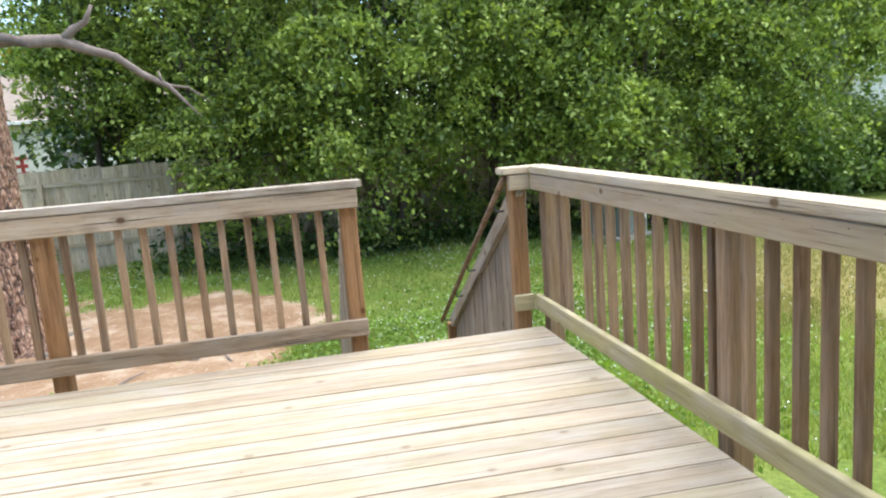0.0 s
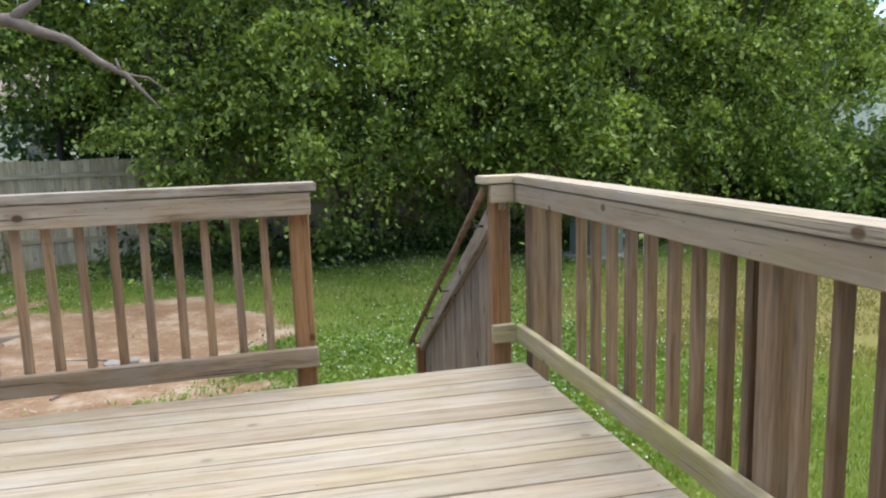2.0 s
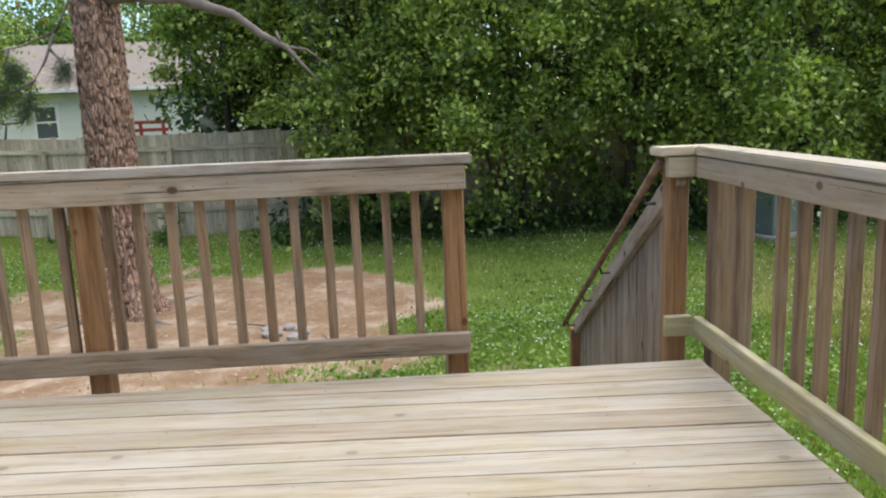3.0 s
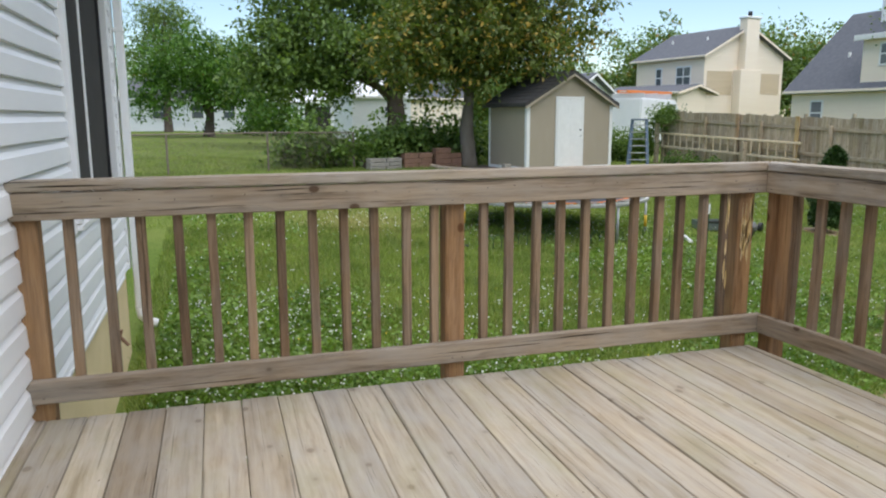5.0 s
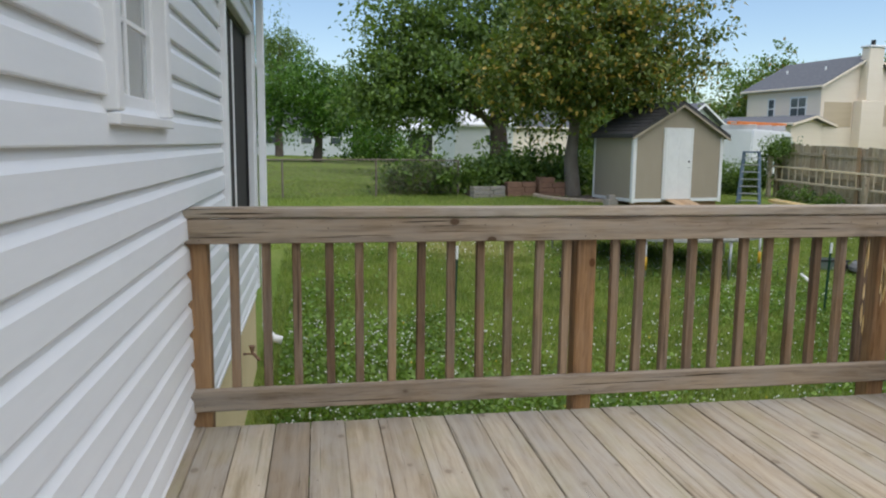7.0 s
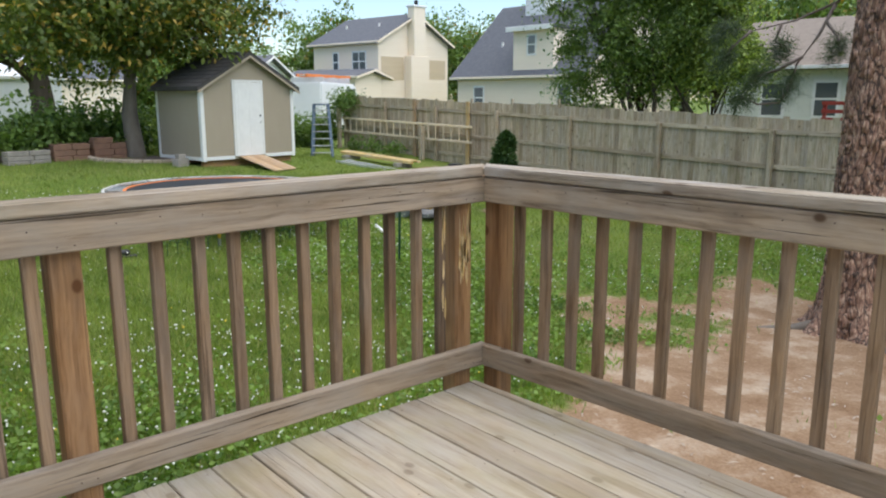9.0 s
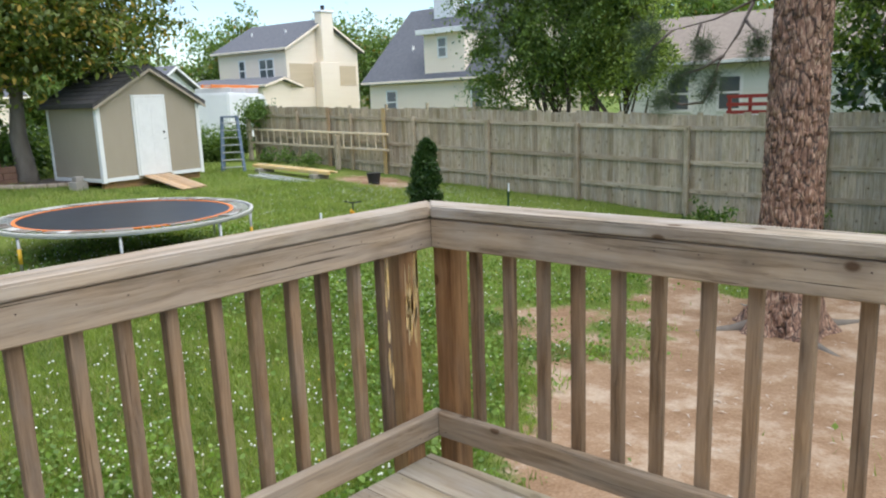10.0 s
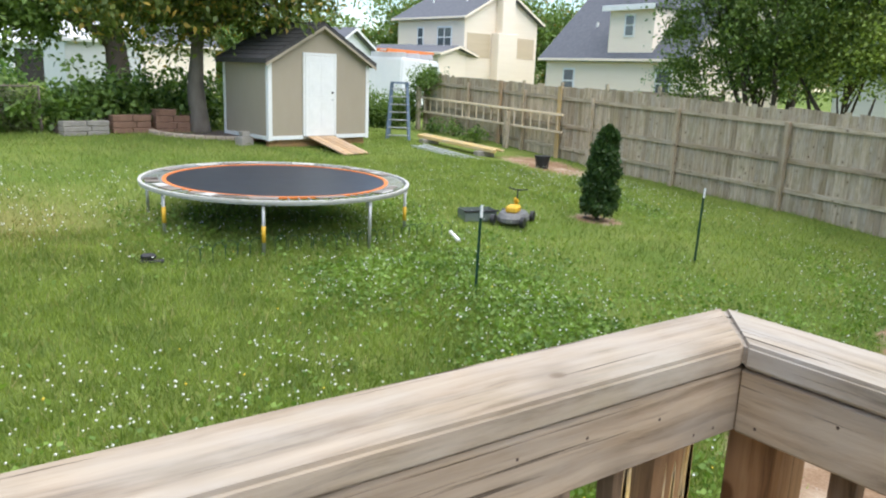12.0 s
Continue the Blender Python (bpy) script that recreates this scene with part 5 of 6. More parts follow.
def house_window(t, m, face, u, z, w, h, panes=1):
    """face 'y': on the plane y=0 at x=u; face 'x0' / 'x1': on the gable plane x=const at y=u."""
    kind, c = face
    for k in range(panes):
        u0 = u + k * (w / panes)
        u1 = u0 + w / panes

        def b(a0, a1, d0, d1, z0, z1):
            return box(a0, a1, c - d1, c - d0, z0, z1, 0.01) if kind == "y" else (box(c - d1, c - d0, a0, a1, z0, z1, 0.01) if kind == "x0" else box(c + d0, c + d1, a0, a1, z0, z1, 0.01))

        win = part("window", b(u0 - 0.05, u1 + 0.05, 0.014, 0.05, z - 0.06, z + h + 0.06), M_WHITE, t, "white framed window", m)
        for z0, z1 in ((z + 0.05, z + h * 0.48), (z + h * 0.54, z + h - 0.05)):
            part("pane", b(u0 + 0.06, u1 - 0.06, 0.045, 0.056, z0, z1), M_PANE, win, m=m)


def dark_pane():
    m, nt, b = material("dark_reflecting_pane")
    b.inputs["Base Color"].default_value = (0.09, 0.105, 0.12, 1)
    b.inputs["Roughness"].default_value = 0.08
    b.inputs["Specular IOR Level"].default_value = 0.8
    return m


M_PANE = dark_pane()


def build_houses():
    # two-storey cream house with a broad chimney on its gable
    L, W = 6.9, 7.3
    t, m = gable_house("two_storey_house", (31.34, 47.7, 0), -82, L, W, 5.1, 7.0, M_CREAM, M_GREYROOF, "cream two-storey house with grey roof and chimney")
    ch = part("chimney", box(L, L + 0.7, 2.6, 4.5, -1.5, 4.2, 0.03), M_CREAM, t, m=m)
    part("chimney_shaft", box(L, L + 0.66, 2.95, 4.15, 4.2, 7.55, 0.03), M_CREAM, ch, m=m)
    part("chimney_cap", box(L - 0.08, L + 0.74, 2.87, 4.23, 7.55, 7.7, 0.03), M_FARWHITE, ch, m=m)
    part("flue", tube(((L + 0.33, 3.5, 7.65), (L + 0.33, 3.5, 8.05)), (0.14, 0.14), 10), M_BLACK, ch, m=m)
    for k in range(22):
        z = -0.6 + k * 0.26
        part("siding_course", box(L, L + 0.015, 0.02, 2.58, z, z + 0.24, 0.004), M_CREAM, t, m=m)
        part("siding_course", box(L, L + 0.015, 4.52, W - 0.02, z, z + 0.24, 0.004), M_CREAM, t, m=m)
    # Darker tan rectangles left and right of the chimney.
    for z0, z1, y0, y1 in ((2.5, 4.1, 0.25, 2.5), (2.6, 4.0, 4.6, 7.0)):
        part("siding_panel", box(L + 0.016, L + 0.03, y0, y1, z0, z1, 0.004), M_TANPANEL, t, "darker tan rectangle on the gable", m)
    for u, w, n in ((4.3, 1.4, 2), (2.2, 0.6, 1)):
        house_window(t, m, ("y", 0.0), u, 3.1, w, 1.35, n)
    for u in (1.5, 5.0):
        part("roof_vent", tube(((u, 2.0, 6.1), (u, 2.0, 6.55)), (0.07, 0.07), 8), M_WHITE, t, m=m)
    t2, m2 = gable_house("house_wing", (27.1, 44.6, 0), -66, 5.6, 4.2, 2.55, 3.0, M_CREAM, M_GREYROOF, "low cream wing with a shallow roof")
    # steep-roofed cream house with a tall dormer
    t, m = gable_house("steep_roof_house", (32.3, 32.6, 0), -87, 9.4, 8.8, 2.6, 6.7, M_CREAM, M_GREYROOF, "cream house with steep dark grey roof and dormer")
    part("dormer", box(4.45, 7.3, -0.02, 4.6, -1.0, 4.95), M_CREAM, t, m=m)
    part("dormer_roof", box(4.2, 7.55, -0.4, 4.7, 4.95, 5.15, 0.04), M_GREYROOF, t, m=m)
    part("dormer_fascia", box(4.2, 7.55, -0.43, -0.40, 4.85, 5.12, 0.01), M_WHITE, t, m=m)
    house_window(t, m, ("y", -0.02), 5.5, 3.6, 0.6, 1.05)
    house_window(t, m, ("y", 0.0), 1.4, 0.6, 0.8, 1.3)
    house_window(t, m, ("y", 0.0), 7.7, 0.6, 0.9, 1.3)
    part("roof_vent", tube(((2.2, 1.6, 4.0), (2.2, 1.6, 4.5)), (0.08, 0.08), 8), M_WHITE, t, m=m)
    part("chimney", box(2.2, 3.8, 3.6, 4.6, 6.0, 7.4, 0.03), M_FARWHITE, t, m=m)
    # grey-green house beyond the pine
    t, m = gable_house("green_house", (29.0, 13.8, 0), -86, 13.0, 7.0, 2.36, 4.15, M_GREYGREEN, M_BROWNROOF, "pale grey-green house with a brown roof")
    for u in (2.0, 3.9, 8.0):
        house_window(t, m, ("y", 0.0), u, 0.55, 0.85, 1.25)
    d = thing("red_railing", (27.6, 8.5, 0.2), "dark red wooden porch railing", "railing")
    for y in (6.4, 7.2, 8.0, 8.7):
        beam("post", (27.4, y, -1.2), (27.4, y, 1.08), 0.1, 0.1, M_RED, d, side=(0, 1, 0))
    for z in (0.52, 0.78, 1.05):
        beam("rail", (27.33, 6.2, z), (27.33, 8.78, z), 0.04, 0.12, M_RED, d)
    # white house behind the shed, and the far white sheds and houses
    gable_house("white_house", (18.73, 41.75, 0), -60, 4.4, 5.0, 2.35, 3.55, M_FARWHITE, M_GREYROOF, "low white house behind the shed")
    t, m = gable_house("white_shed", (7.5, 35.2, 0), 8, 3.2, 3.2, 2.05, 2.9, M_FARWHITE, M_FARWHITE, "white metal storage shed behind the oak", 0.1)
    house_window(t, m, ("y", 0.0), 1.7, 1.1, 0.6, 0.6)
    t, m = gable_house("far_house", (-6.0, 62, 0), 4, 9.5, 6, 2.6, 4.2, M_FARWHITE, M_GREYROOF, "distant white house beyond the field")
    for u in (2.0, 5.0, 7.5):
        house_window(t, m, ("y", 0.0), u, 1.0, 1.0, 1.2)
    t, m = gable_house("far_house", (4.8, 58, 0), -3, 5.4, 5, 2.3, 3.2, M_FARWHITE, M_FARWHITE, "distant white carport beside the field")
    # Flat near-black box on the solid wall stands in for the shaded inside.
    part("opening", box(2.9, 4.9, -0.04, 0.02, -1.0, 1.9, 0.01), M_SHADOWBOARD, t, m=m)
    t, m = gable_house("far_house", (12.5, 52, 0), 5, 7, 5, 2.5, 3.9, M_CREAM, M_GREYROOF, "distant cream house between the trees")
    gable_house("far_house", (26.0, -24.6, 0), -90, 14, 7, 3.4, 5.4, M_FARWHITE, M_GREYROOF, "white house beyond the hedge")
    # neighbour's darker fence
    f = thing("neighbour_fence", (24, 20, -1), "dark wooden fence of the next garden", "fence")
    for k in range(46):
        y = 14.0 + k * 0.45
        x = 23.0 + 0.1 * k * 0.45
        part("panel", box(-0.02, 0.02, 0, 0.44, -1.3, 0.98 + 0.02 * (k % 3), 0.006), M_FENCE, f, m=pose(x, y, 0, 0, 0, -5.7))
        if k % 6 == 0:
            beam("post", (x - 0.07, y, -1.3), (x - 0.07, y, 1.2), 0.1, 0.1, M_FENCE, f, side=(0, 1, 0))
    f2 = thing("neighbour_fence", (19.5, -15.5, -1), "brown wooden fence beyond the hedge", "fence")
    for k in range(46):
        part("panel", box(-0.02, 0.02, 0, 0.44, -1.3, 0.52, 0.006), M_RAMP, f2, m=pose(20.6 - 0.02 * k, -29.0 + k * 0.45, 0, 0, 0, 3))


build_houses()


def build_truck():
    x, y = 17.75, 26.3
    z = gz(x, y)
    m = pose(x, y, z, 0, 0, 30) @ Matrix.Diagonal((0.95, 1, 1.25, 1))
    t = thing("work_van", (x, y, z), "white work van with an orange ladder on its roof rack", "van")
    bm = bmesh.new()
    prof = ((0.0, 0.35), (4.6, 0.35), (4.7, 0.9), (4.2, 1.15), (3.5, 1.95), (0.1, 2.0), (0.0, 1.0))
    rows = [[bm.verts.new((px, py, pz)) for px, pz in prof] for py in (-0.9, 0.9)]
    bm.faces.new(rows[0])
    bm.faces.new(rows[1][::-1])
    for i in range(len(prof)):
        j = (i + 1) % len(prof)
        bm.faces.new((rows[0][i], rows[1][i], rows[1][j], rows[0][j]))
    bmesh.ops.recalc_face_normals(bm, faces=bm.faces[:])
    bmesh.ops.bevel(bm, geom=bm.edges[:], offset=0.06, segments=2, affect="EDGES")
    part("body", bm, M_FARWHITE, t, m=m)
    for px in (0.9, 3.8):
        for py in (-0.85, 0.85):
            part("wheel", tube(((px, py - 0.1, 0.34), (px, py + 0.1, 0.34)), (0.34, 0.34), 18), M_BLACK, t, m=m)
    part("side_window", box(2.7, 3.4, -0.915, -0.895, 1.2, 1.75, 0.01), M_PANE, t, m=m)
    for px in (0.5, 1.8, 3.1):
        part("rack_bar", box(px, px + 0.05, -0.8, 0.8, 1.98, 2.16, 0.01), M_ALU, t, m=m)
    lad = thing("roof_ladder", (x, y, z + 2.2), "orange fibreglass ladder on the van roof", "ladder")
    for py in (-0.35, 0.1):
        part("rail", box(-0.2, 4.2, py, py + 0.05, 2.162, 2.26, 0.01), M_ORANGE, lad, m=m)
    for k in range(12):
        part("rung", box(k * 0.34, k * 0.34 + 0.04, -0.30, 0.10, 2.19, 2.23, 0.005), M_ALU, lad, m=m)


build_truck()


# ---- trees and shrubs ----
def build_pine():
    bx, by = 10.0, 0.95
    z = gz(bx, by) - 0.08
    t = thing("pine_tree", (bx, by, z), "tall pine with rust-brown plated bark and a dead limb", "tree")
    rng = np.random.default_rng(21)
    bm = bmesh.new()
    sides, heights = 40, np.concatenate([[-0.2, 0.0, 0.12, 0.3, 0.55], np.arange(0.9, 13, 0.4)])
    rows = []
    for h in heights:
        r = 0.325 - 0.014 * h + 0.30 * math.exp(-max(h, 0) / 0.22)
        row = []
        for k in range(sides):
            a = 2 * math.pi * k / sides
            lobe = 1 + 0.22 * math.exp(-max(h, 0) / 0.3) * math.sin(a * 5 + 0.7) + 0.025 * math.sin(a * 7 + h * 2.1) + 0.02 * math.sin(a * 13 - h * 5)
            row.append(bm.verts.new((bx + 0.012 * h + r * lobe * math.cos(a), by + r * lobe * math.sin(a), z + h)))
        rows.append(row)
    for r, s in zip(rows, rows[1:]):
        for k in range(sides):
            bm.faces.new((r[k], r[(k + 1) % sides], s[(k + 1) % sides], s[k]))
    bmesh.ops.recalc_face_normals(bm, faces=bm.faces[:])
    part("trunk", bm, M_PINE, t, "rust-brown plated bark", smooth=True)
    # bark plates standing proud of the trunk
    v, f = [], []
    for _ in range(1700):
        h = rng.uniform(0.15, 6.5)
        a = rng.uniform(0, 2 * math.pi)
        r = 0.325 - 0.014 * h + 0.30 * math.exp(-h / 0.22) * 0.9
        w, l, d = rng.uniform(0.015, 0.05), rng.uniform(0.025, 0.11), rng.uniform(0.003, 0.014)
        c, s = math.cos(a), math.sin(a)
        o = np.array([bx + 0.012 * h + r * c, by + r * s, z + h])
        tan, out = np.array([-s, c, 0]), np.array([c, s, 0])
        up = np.array([0, 0, 1.0])
        i = len(v)
        v += [o - tan * w - up * l - out * 0.02, o + tan * w - up * l * 0.7 - out * 0.02, o + tan * w * 0.8 + up * l - out * 0.02, o - tan * w * 0.9 + up * l * 0.8 - out * 0.02]
        v += [p + out * (d + 0.022) + (o - p) * 0.2 * np.array([1, 1, 1]) for p in v[i:i + 4]]
        f += [(i + 4, i + 5, i + 6, i + 7), (i, i + 1, i + 5, i + 4), (i + 1, i + 2, i + 6, i + 5), (i + 2, i + 3, i + 7, i + 6), (i + 3, i, i + 4, i + 7)]
    place("bark", raw_mesh("bark", v, f), M_PINE, t)
    # roots
    for k in range(4):
        a = 2 * math.pi * k / 4 + 0.7
        p = [(bx + d * math.cos(a + 0.12 * d), by + d * math.sin(a + 0.12 * d)) for d in (0.3, 0.6, 0.95, 1.35)]
        part("root", tube([(x, y, gz(x, y) + zz) for (x, y), zz in zip(p, (0.06, 0.0, -0.02, -0.05))], (0.09, 0.055, 0.035, 0.02), 8), M_GREYBARK, t, smooth=True)
    # the dead limb and its forks
    part("limb", tube(((bx, by - 0.1, 2.62), (9.75, 0.42, 2.58), (9.6, 0.1, 2.53), (9.6, -0.26, 2.52), (9.6, -0.55, 2.40), (9.6, -0.86, 2.30), (9.62, -1.16, 2.06), (9.6, -1.45, 1.90), (9.6, -1.62, 1.70), (9.6, -1.80, 1.50)), (0.10, 0.09, 0.08, 0.078, 0.062, 0.05, 0.045, 0.034, 0.02, 0.008), 9), M_LIMB, t, "bare dead limb", smooth=True)
    part("limb", tube(((9.6, -0.26, 2.50), (9.58, -0.42, 2.64), (9.56, -0.58, 2.72), (9.55, -0.68, 2.92)), (0.065, 0.055, 0.04, 0.02), 8), M_LIMB, t, smooth=True)
    part("limb", tube(((9.6, -1.38, 1.94), (9.6, -1.34, 2.10)), (0.03, 0.008), 6), M_LIMB, t, smooth=True)
    part("limb", tube(((9.6, -1.42, 1.91), (9.62, -1.68, 1.87), (9.62, -1.95, 1.66)), (0.024, 0.015, 0.005), 6), M_LIMB, t, smooth=True)
    # hanging live branches with needle tufts
    tips = []
    for p in (((10.1, 1.2, 2.75), (9.9, 1.40, 2.22), (9.9, 1.84, 2.06), (9.9, 2.35, 1.98), (9.9, 2.72, 2.04)), ((9.9, 1.42, 2.20), (9.9, 1.57, 1.88), (9.9, 1.78, 1.58), (9.9, 1.84, 1.32)),
              ((9.9, 1.84, 1.34), (9.9, 1.95, 1.15), (9.9, 2.2, 1.13), (9.9, 2.45, 1.23)), ((9.9, 1.72, 1.66), (9.9, 2.0, 1.52), (9.9, 2.24, 1.46)), ((9.9, 2.0, 2.03), (9.9, 2.05, 1.85), (9.9, 1.93, 1.76)),
              ((9.9, 2.35, 1.98), (9.88, 2.55, 1.82), (9.88, 2.66, 1.66)), ((9.9, 1.5, 2.02), (9.88, 1.36, 1.86), (9.88, 1.33, 1.74))):
        part("branch", tube(p, [0.022, 0.017, 0.012, 0.007, 0.004][:len(p)], 7), M_LIMB, t, smooth=True)
        q = [Vector(x) for x in p]
        tips += [q[-1], q[-1].lerp(q[-2], 0.5), q[-1] + Vector((0, 0.06, -0.08))]
    v, f = [], []
    for c in tips:
        for _ in range(190):
            d = unit(rng.normal(size=(1, 3)) + np.array([[0, 0.2, -0.35]]))[0]
            l = rng.uniform(0.14, 0.26)
            s = np.cross(d, rng.normal(size=3))
            s = s / np.linalg.norm(s) * 0.0026
            o = np.array(c) + rng.normal(size=3) * 0.05
            i = len(v)
            v += [o - s, o + s, o + d * l]
            f.append((i, i + 1, i + 2))
    place("needles", raw_mesh("needles", v, f), L_NEEDLE, t, "grey-green needle tufts")
    crown = crown_points([(10.2, 1.0, 12.5, 2.6, 2.6, 1.8), (10.2, 1.0, 14.6, 1.8, 1.8, 1.6)], 160, 60, 0.3, rng)
    place("crown", leaf_mesh("crown", crown, 0.22, rng, 0.08), L_NEEDLE, t)


def hedge_tree(base, height, lobes, bottom, sprays, per, label, seed, leaves):
    """A leafy tree whose leaves hang in separate drooping sprays, with dark hollows between them."""
    rng = np.random.default_rng(seed)
    t = thing("leafy_tree", base, label, "tree")
    b = Vector(base)
    top = b + Vector((rng.uniform(-0.3, 0.3), rng.uniform(-0.3, 0.3), height))
    for k in range(3):
        foot = b + Vector((rng.uniform(-0.25, 0.25), rng.uniform(-0.35, 0.35), -0.15))
        tip = top + Vector((rng.uniform(-1.0, 0.4), rng.uniform(-1.3, 1.3), -0.5 * k))
        bend = foot.lerp(tip, 0.45) + Vector((rng.uniform(-0.2, 0.2), rng.uniform(-0.25, 0.25), 0))
        part("trunk" if k == 0 else "stem", tube((foot, foot.lerp(bend, 0.5), bend, tip), (0.15 - 0.03 * k, 0.11, 0.075, 0.02), 9), M_BARK, t, smooth=True)
    lobes = np.asarray(lobes, float)
    w = lobes[:, 4] * lobes[:, 5]
    pick = rng.choice(len(lobes), sprays, p=w / w.sum())
    d = unit(rng.normal(size=(sprays, 3)) + np.array([-0.35, 0, 0.15]))
    c = lobes[pick, :3] + d * lobes[pick, 3:] * rng.uniform(0.7, 1.08, sprays)[:, None]
    for k in range(0, sprays, 9):
        part("limb", tube((b.lerp(top, rng.uniform(0.25, 0.8)), b.lerp(Vector(c[k]), 0.6) + Vector((0, 0, 0.3)), Vector(c[k])), (0.04, 0.022, 0.006), 6), M_BARK, t, smooth=True)
    size = rng.uniform(0.16, 0.42, sprays)
    o = rng.normal(size=(sprays, per, 3)) * np.array([1.0, 1.0, 0.38]) * size[:, None, None]
    o[:, :, 2] -= 0.45 * (o[:, :, 0] ** 2 + o[:, :, 1] ** 2) / size[:, None]
    pts = (c[:, None, :] + o).reshape(-1, 3)
    inner = lobes[rng.choice(len(lobes), 1800, p=w / w.sum())]
    pts = np.concatenate([pts, inner[:, :3] + rng.normal(size=(1800, 3)) * inner[:, 3:] * 0.34])
    pts = pts[(pts[:, 2] > bottom) & ~((pts[:, 1] > -0.7) & (pts[:, 2] < 0.95) & (pts[:, 0] < 16.8))]
    place("crown", leaf_mesh("crown", pts, 0.12, rng, 0.6), leaves, t)
    return t


def build_trees():
    # the leafy screen along the east side
    spec = ((17.9, 1.2, 9.0, 2.1, 3.6), (15.9, -1.9, 8.6, 2.1, 3.0), (14.9, -4.6, 8.2, 2.0, 2.7), (15.2, -7.3, 8.8, 2.1, 2.9), (14.9, -10.0, 8.2, 2.1, 2.7),
            (15.8, -13.0, 7.6, 2.2, 2.6), (17.6, -16.0, 6.8, 2.3, 2.7))
    for i, (x, y, h, r, zc) in enumerate(spec):
        g = gz(x, y)
        rng = np.random.default_rng(40 + i)
        lobes = [(x, y, zc + 0.6, r, r * 1.05, 2.6), (x, y, zc + 3.2, r * 0.9, r, 1.9)]
        if i:
            lobes += [(x + 0.1, y + 0.3, 0.6, r * 0.85, r * 0.95, 1.5)]
        for _ in range(11):
            lobes.append((x - rng.uniform(0.4, 1.9), y + rng.uniform(-1.5, 1.5), rng.uniform(0.5 if i else 2.2, 6.0), rng.uniform(0.5, 0.9), rng.uniform(0.5, 0.95), rng.uniform(0.5, 0.9)))
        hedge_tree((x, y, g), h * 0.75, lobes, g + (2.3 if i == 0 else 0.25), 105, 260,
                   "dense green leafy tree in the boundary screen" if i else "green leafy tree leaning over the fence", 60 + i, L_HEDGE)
    # Back row in the shade-dark leaf colour, seen through gaps in the screen.
    for i, y in enumerate((0.2, -3.5, -7.5, -11.5, -15.5)):
        x = 19.4
        rng = np.random.default_rng(90 + i)
        lobes = [(x, y, 3.6, 1.8, 3.0, 3.8), (x, y + 1.0, 1.0, 1.4, 2.2, 2.0), (x, y - 0.8, 7.2, 1.6, 2.6, 2.6)]
        tree("leafy_tree", (x, y, gz(x, y)), 6.5, 0.18, lobes, 420, 44, 0.34, 0.22, M_BARK, L_BACK, "tree behind the leafy screen, leaves coloured as in shade", 120 + i, limbs=3, shell=0.3)
    rng = np.random.default_rng(7)
    under_ = thing("undergrowth", (15.2, -5.5, -1.2), "tall weeds and ivy at the foot of the hedge", "undergrowth", kind="stuff")
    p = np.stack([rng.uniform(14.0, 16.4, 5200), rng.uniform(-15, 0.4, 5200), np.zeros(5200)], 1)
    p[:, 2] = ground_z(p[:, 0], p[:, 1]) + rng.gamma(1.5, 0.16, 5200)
    # Same shade-dark leaf colour under the hedge.
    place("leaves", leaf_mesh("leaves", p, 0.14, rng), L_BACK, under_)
    for k, (x, y, zt) in enumerate(((16.6, -16.4, -0.1), (16.9, -18.6, -0.4), (15.6, -14.6, -0.2), (17.6, -20.4, -0.45), (18.6, -18.0, -0.1), (18.4, -21.6, -0.2), (17.0, -22.8, -0.4), (16.2, -20.0, -0.1), (15.7, -18.2, -0.2), (16.2, -22.0, 0.0))):
        bush = thing("boundary_bush", (x, y, gz(x, y)), "low leafy bush at the end of the hedge", "bush", "boundary bushes")
        pts = crown_points([(x, y, zt - 0.1, 1.3, 1.5, 1.1)], 170, 46, 0.2, rng, 0.4, gz(x, y))
        place("leaves", leaf_mesh("leaves", pts, 0.15, rng), L_OAK, bush)
    # magnolia over the shed
    b = (7.88, 18.0, gz(7.88, 18.0))
    tree("magnolia_tree", b, 5.6, 0.21, [(7.9, 17.6, 3.9, 2.5, 2.2, 1.7), (6.9, 17.6, 3.0, 2.1, 2.0, 1.2), (9.0, 17.3, 3.2, 2.0, 1.7, 1.0), (8.2, 17.8, 5.4, 1.9, 1.9, 1.4), (9.4, 16.6, 2.7, 1.0, 0.8, 0.5), (10.2, 17.2, 4.2, 1.5, 1.4, 1.3)],
         900, 34, 0.2, 0.17, M_GREYBARK, L_MAGNOLIA, "magnolia with dark glossy and yellowing leaves", 5, shell=0.45, limbs=9)
    # oak behind it
    ox, oy = 8.2, 28.6
    tree("oak_tree", (ox, oy, gz(ox, oy)), 6.5, 0.42, [(ox - 2.5, oy, 4.0, 3.6, 2.8, 2.2), (ox - 4.8, oy + 0.5, 3.2, 2.2, 2.0, 1.5), (ox + 1.5, oy, 5.0, 3.2, 2.8, 2.2), (ox - 1, oy, 6.6, 3.2, 2.8, 2.0), (ox - 4.2, oy, 6.0, 1.9, 1.8, 1.3)],
         1000, 34, 0.3, 0.24, M_BARK, L_OAK, "broad dark oak shading the white shed", 8, shell=0.4, limbs=8)
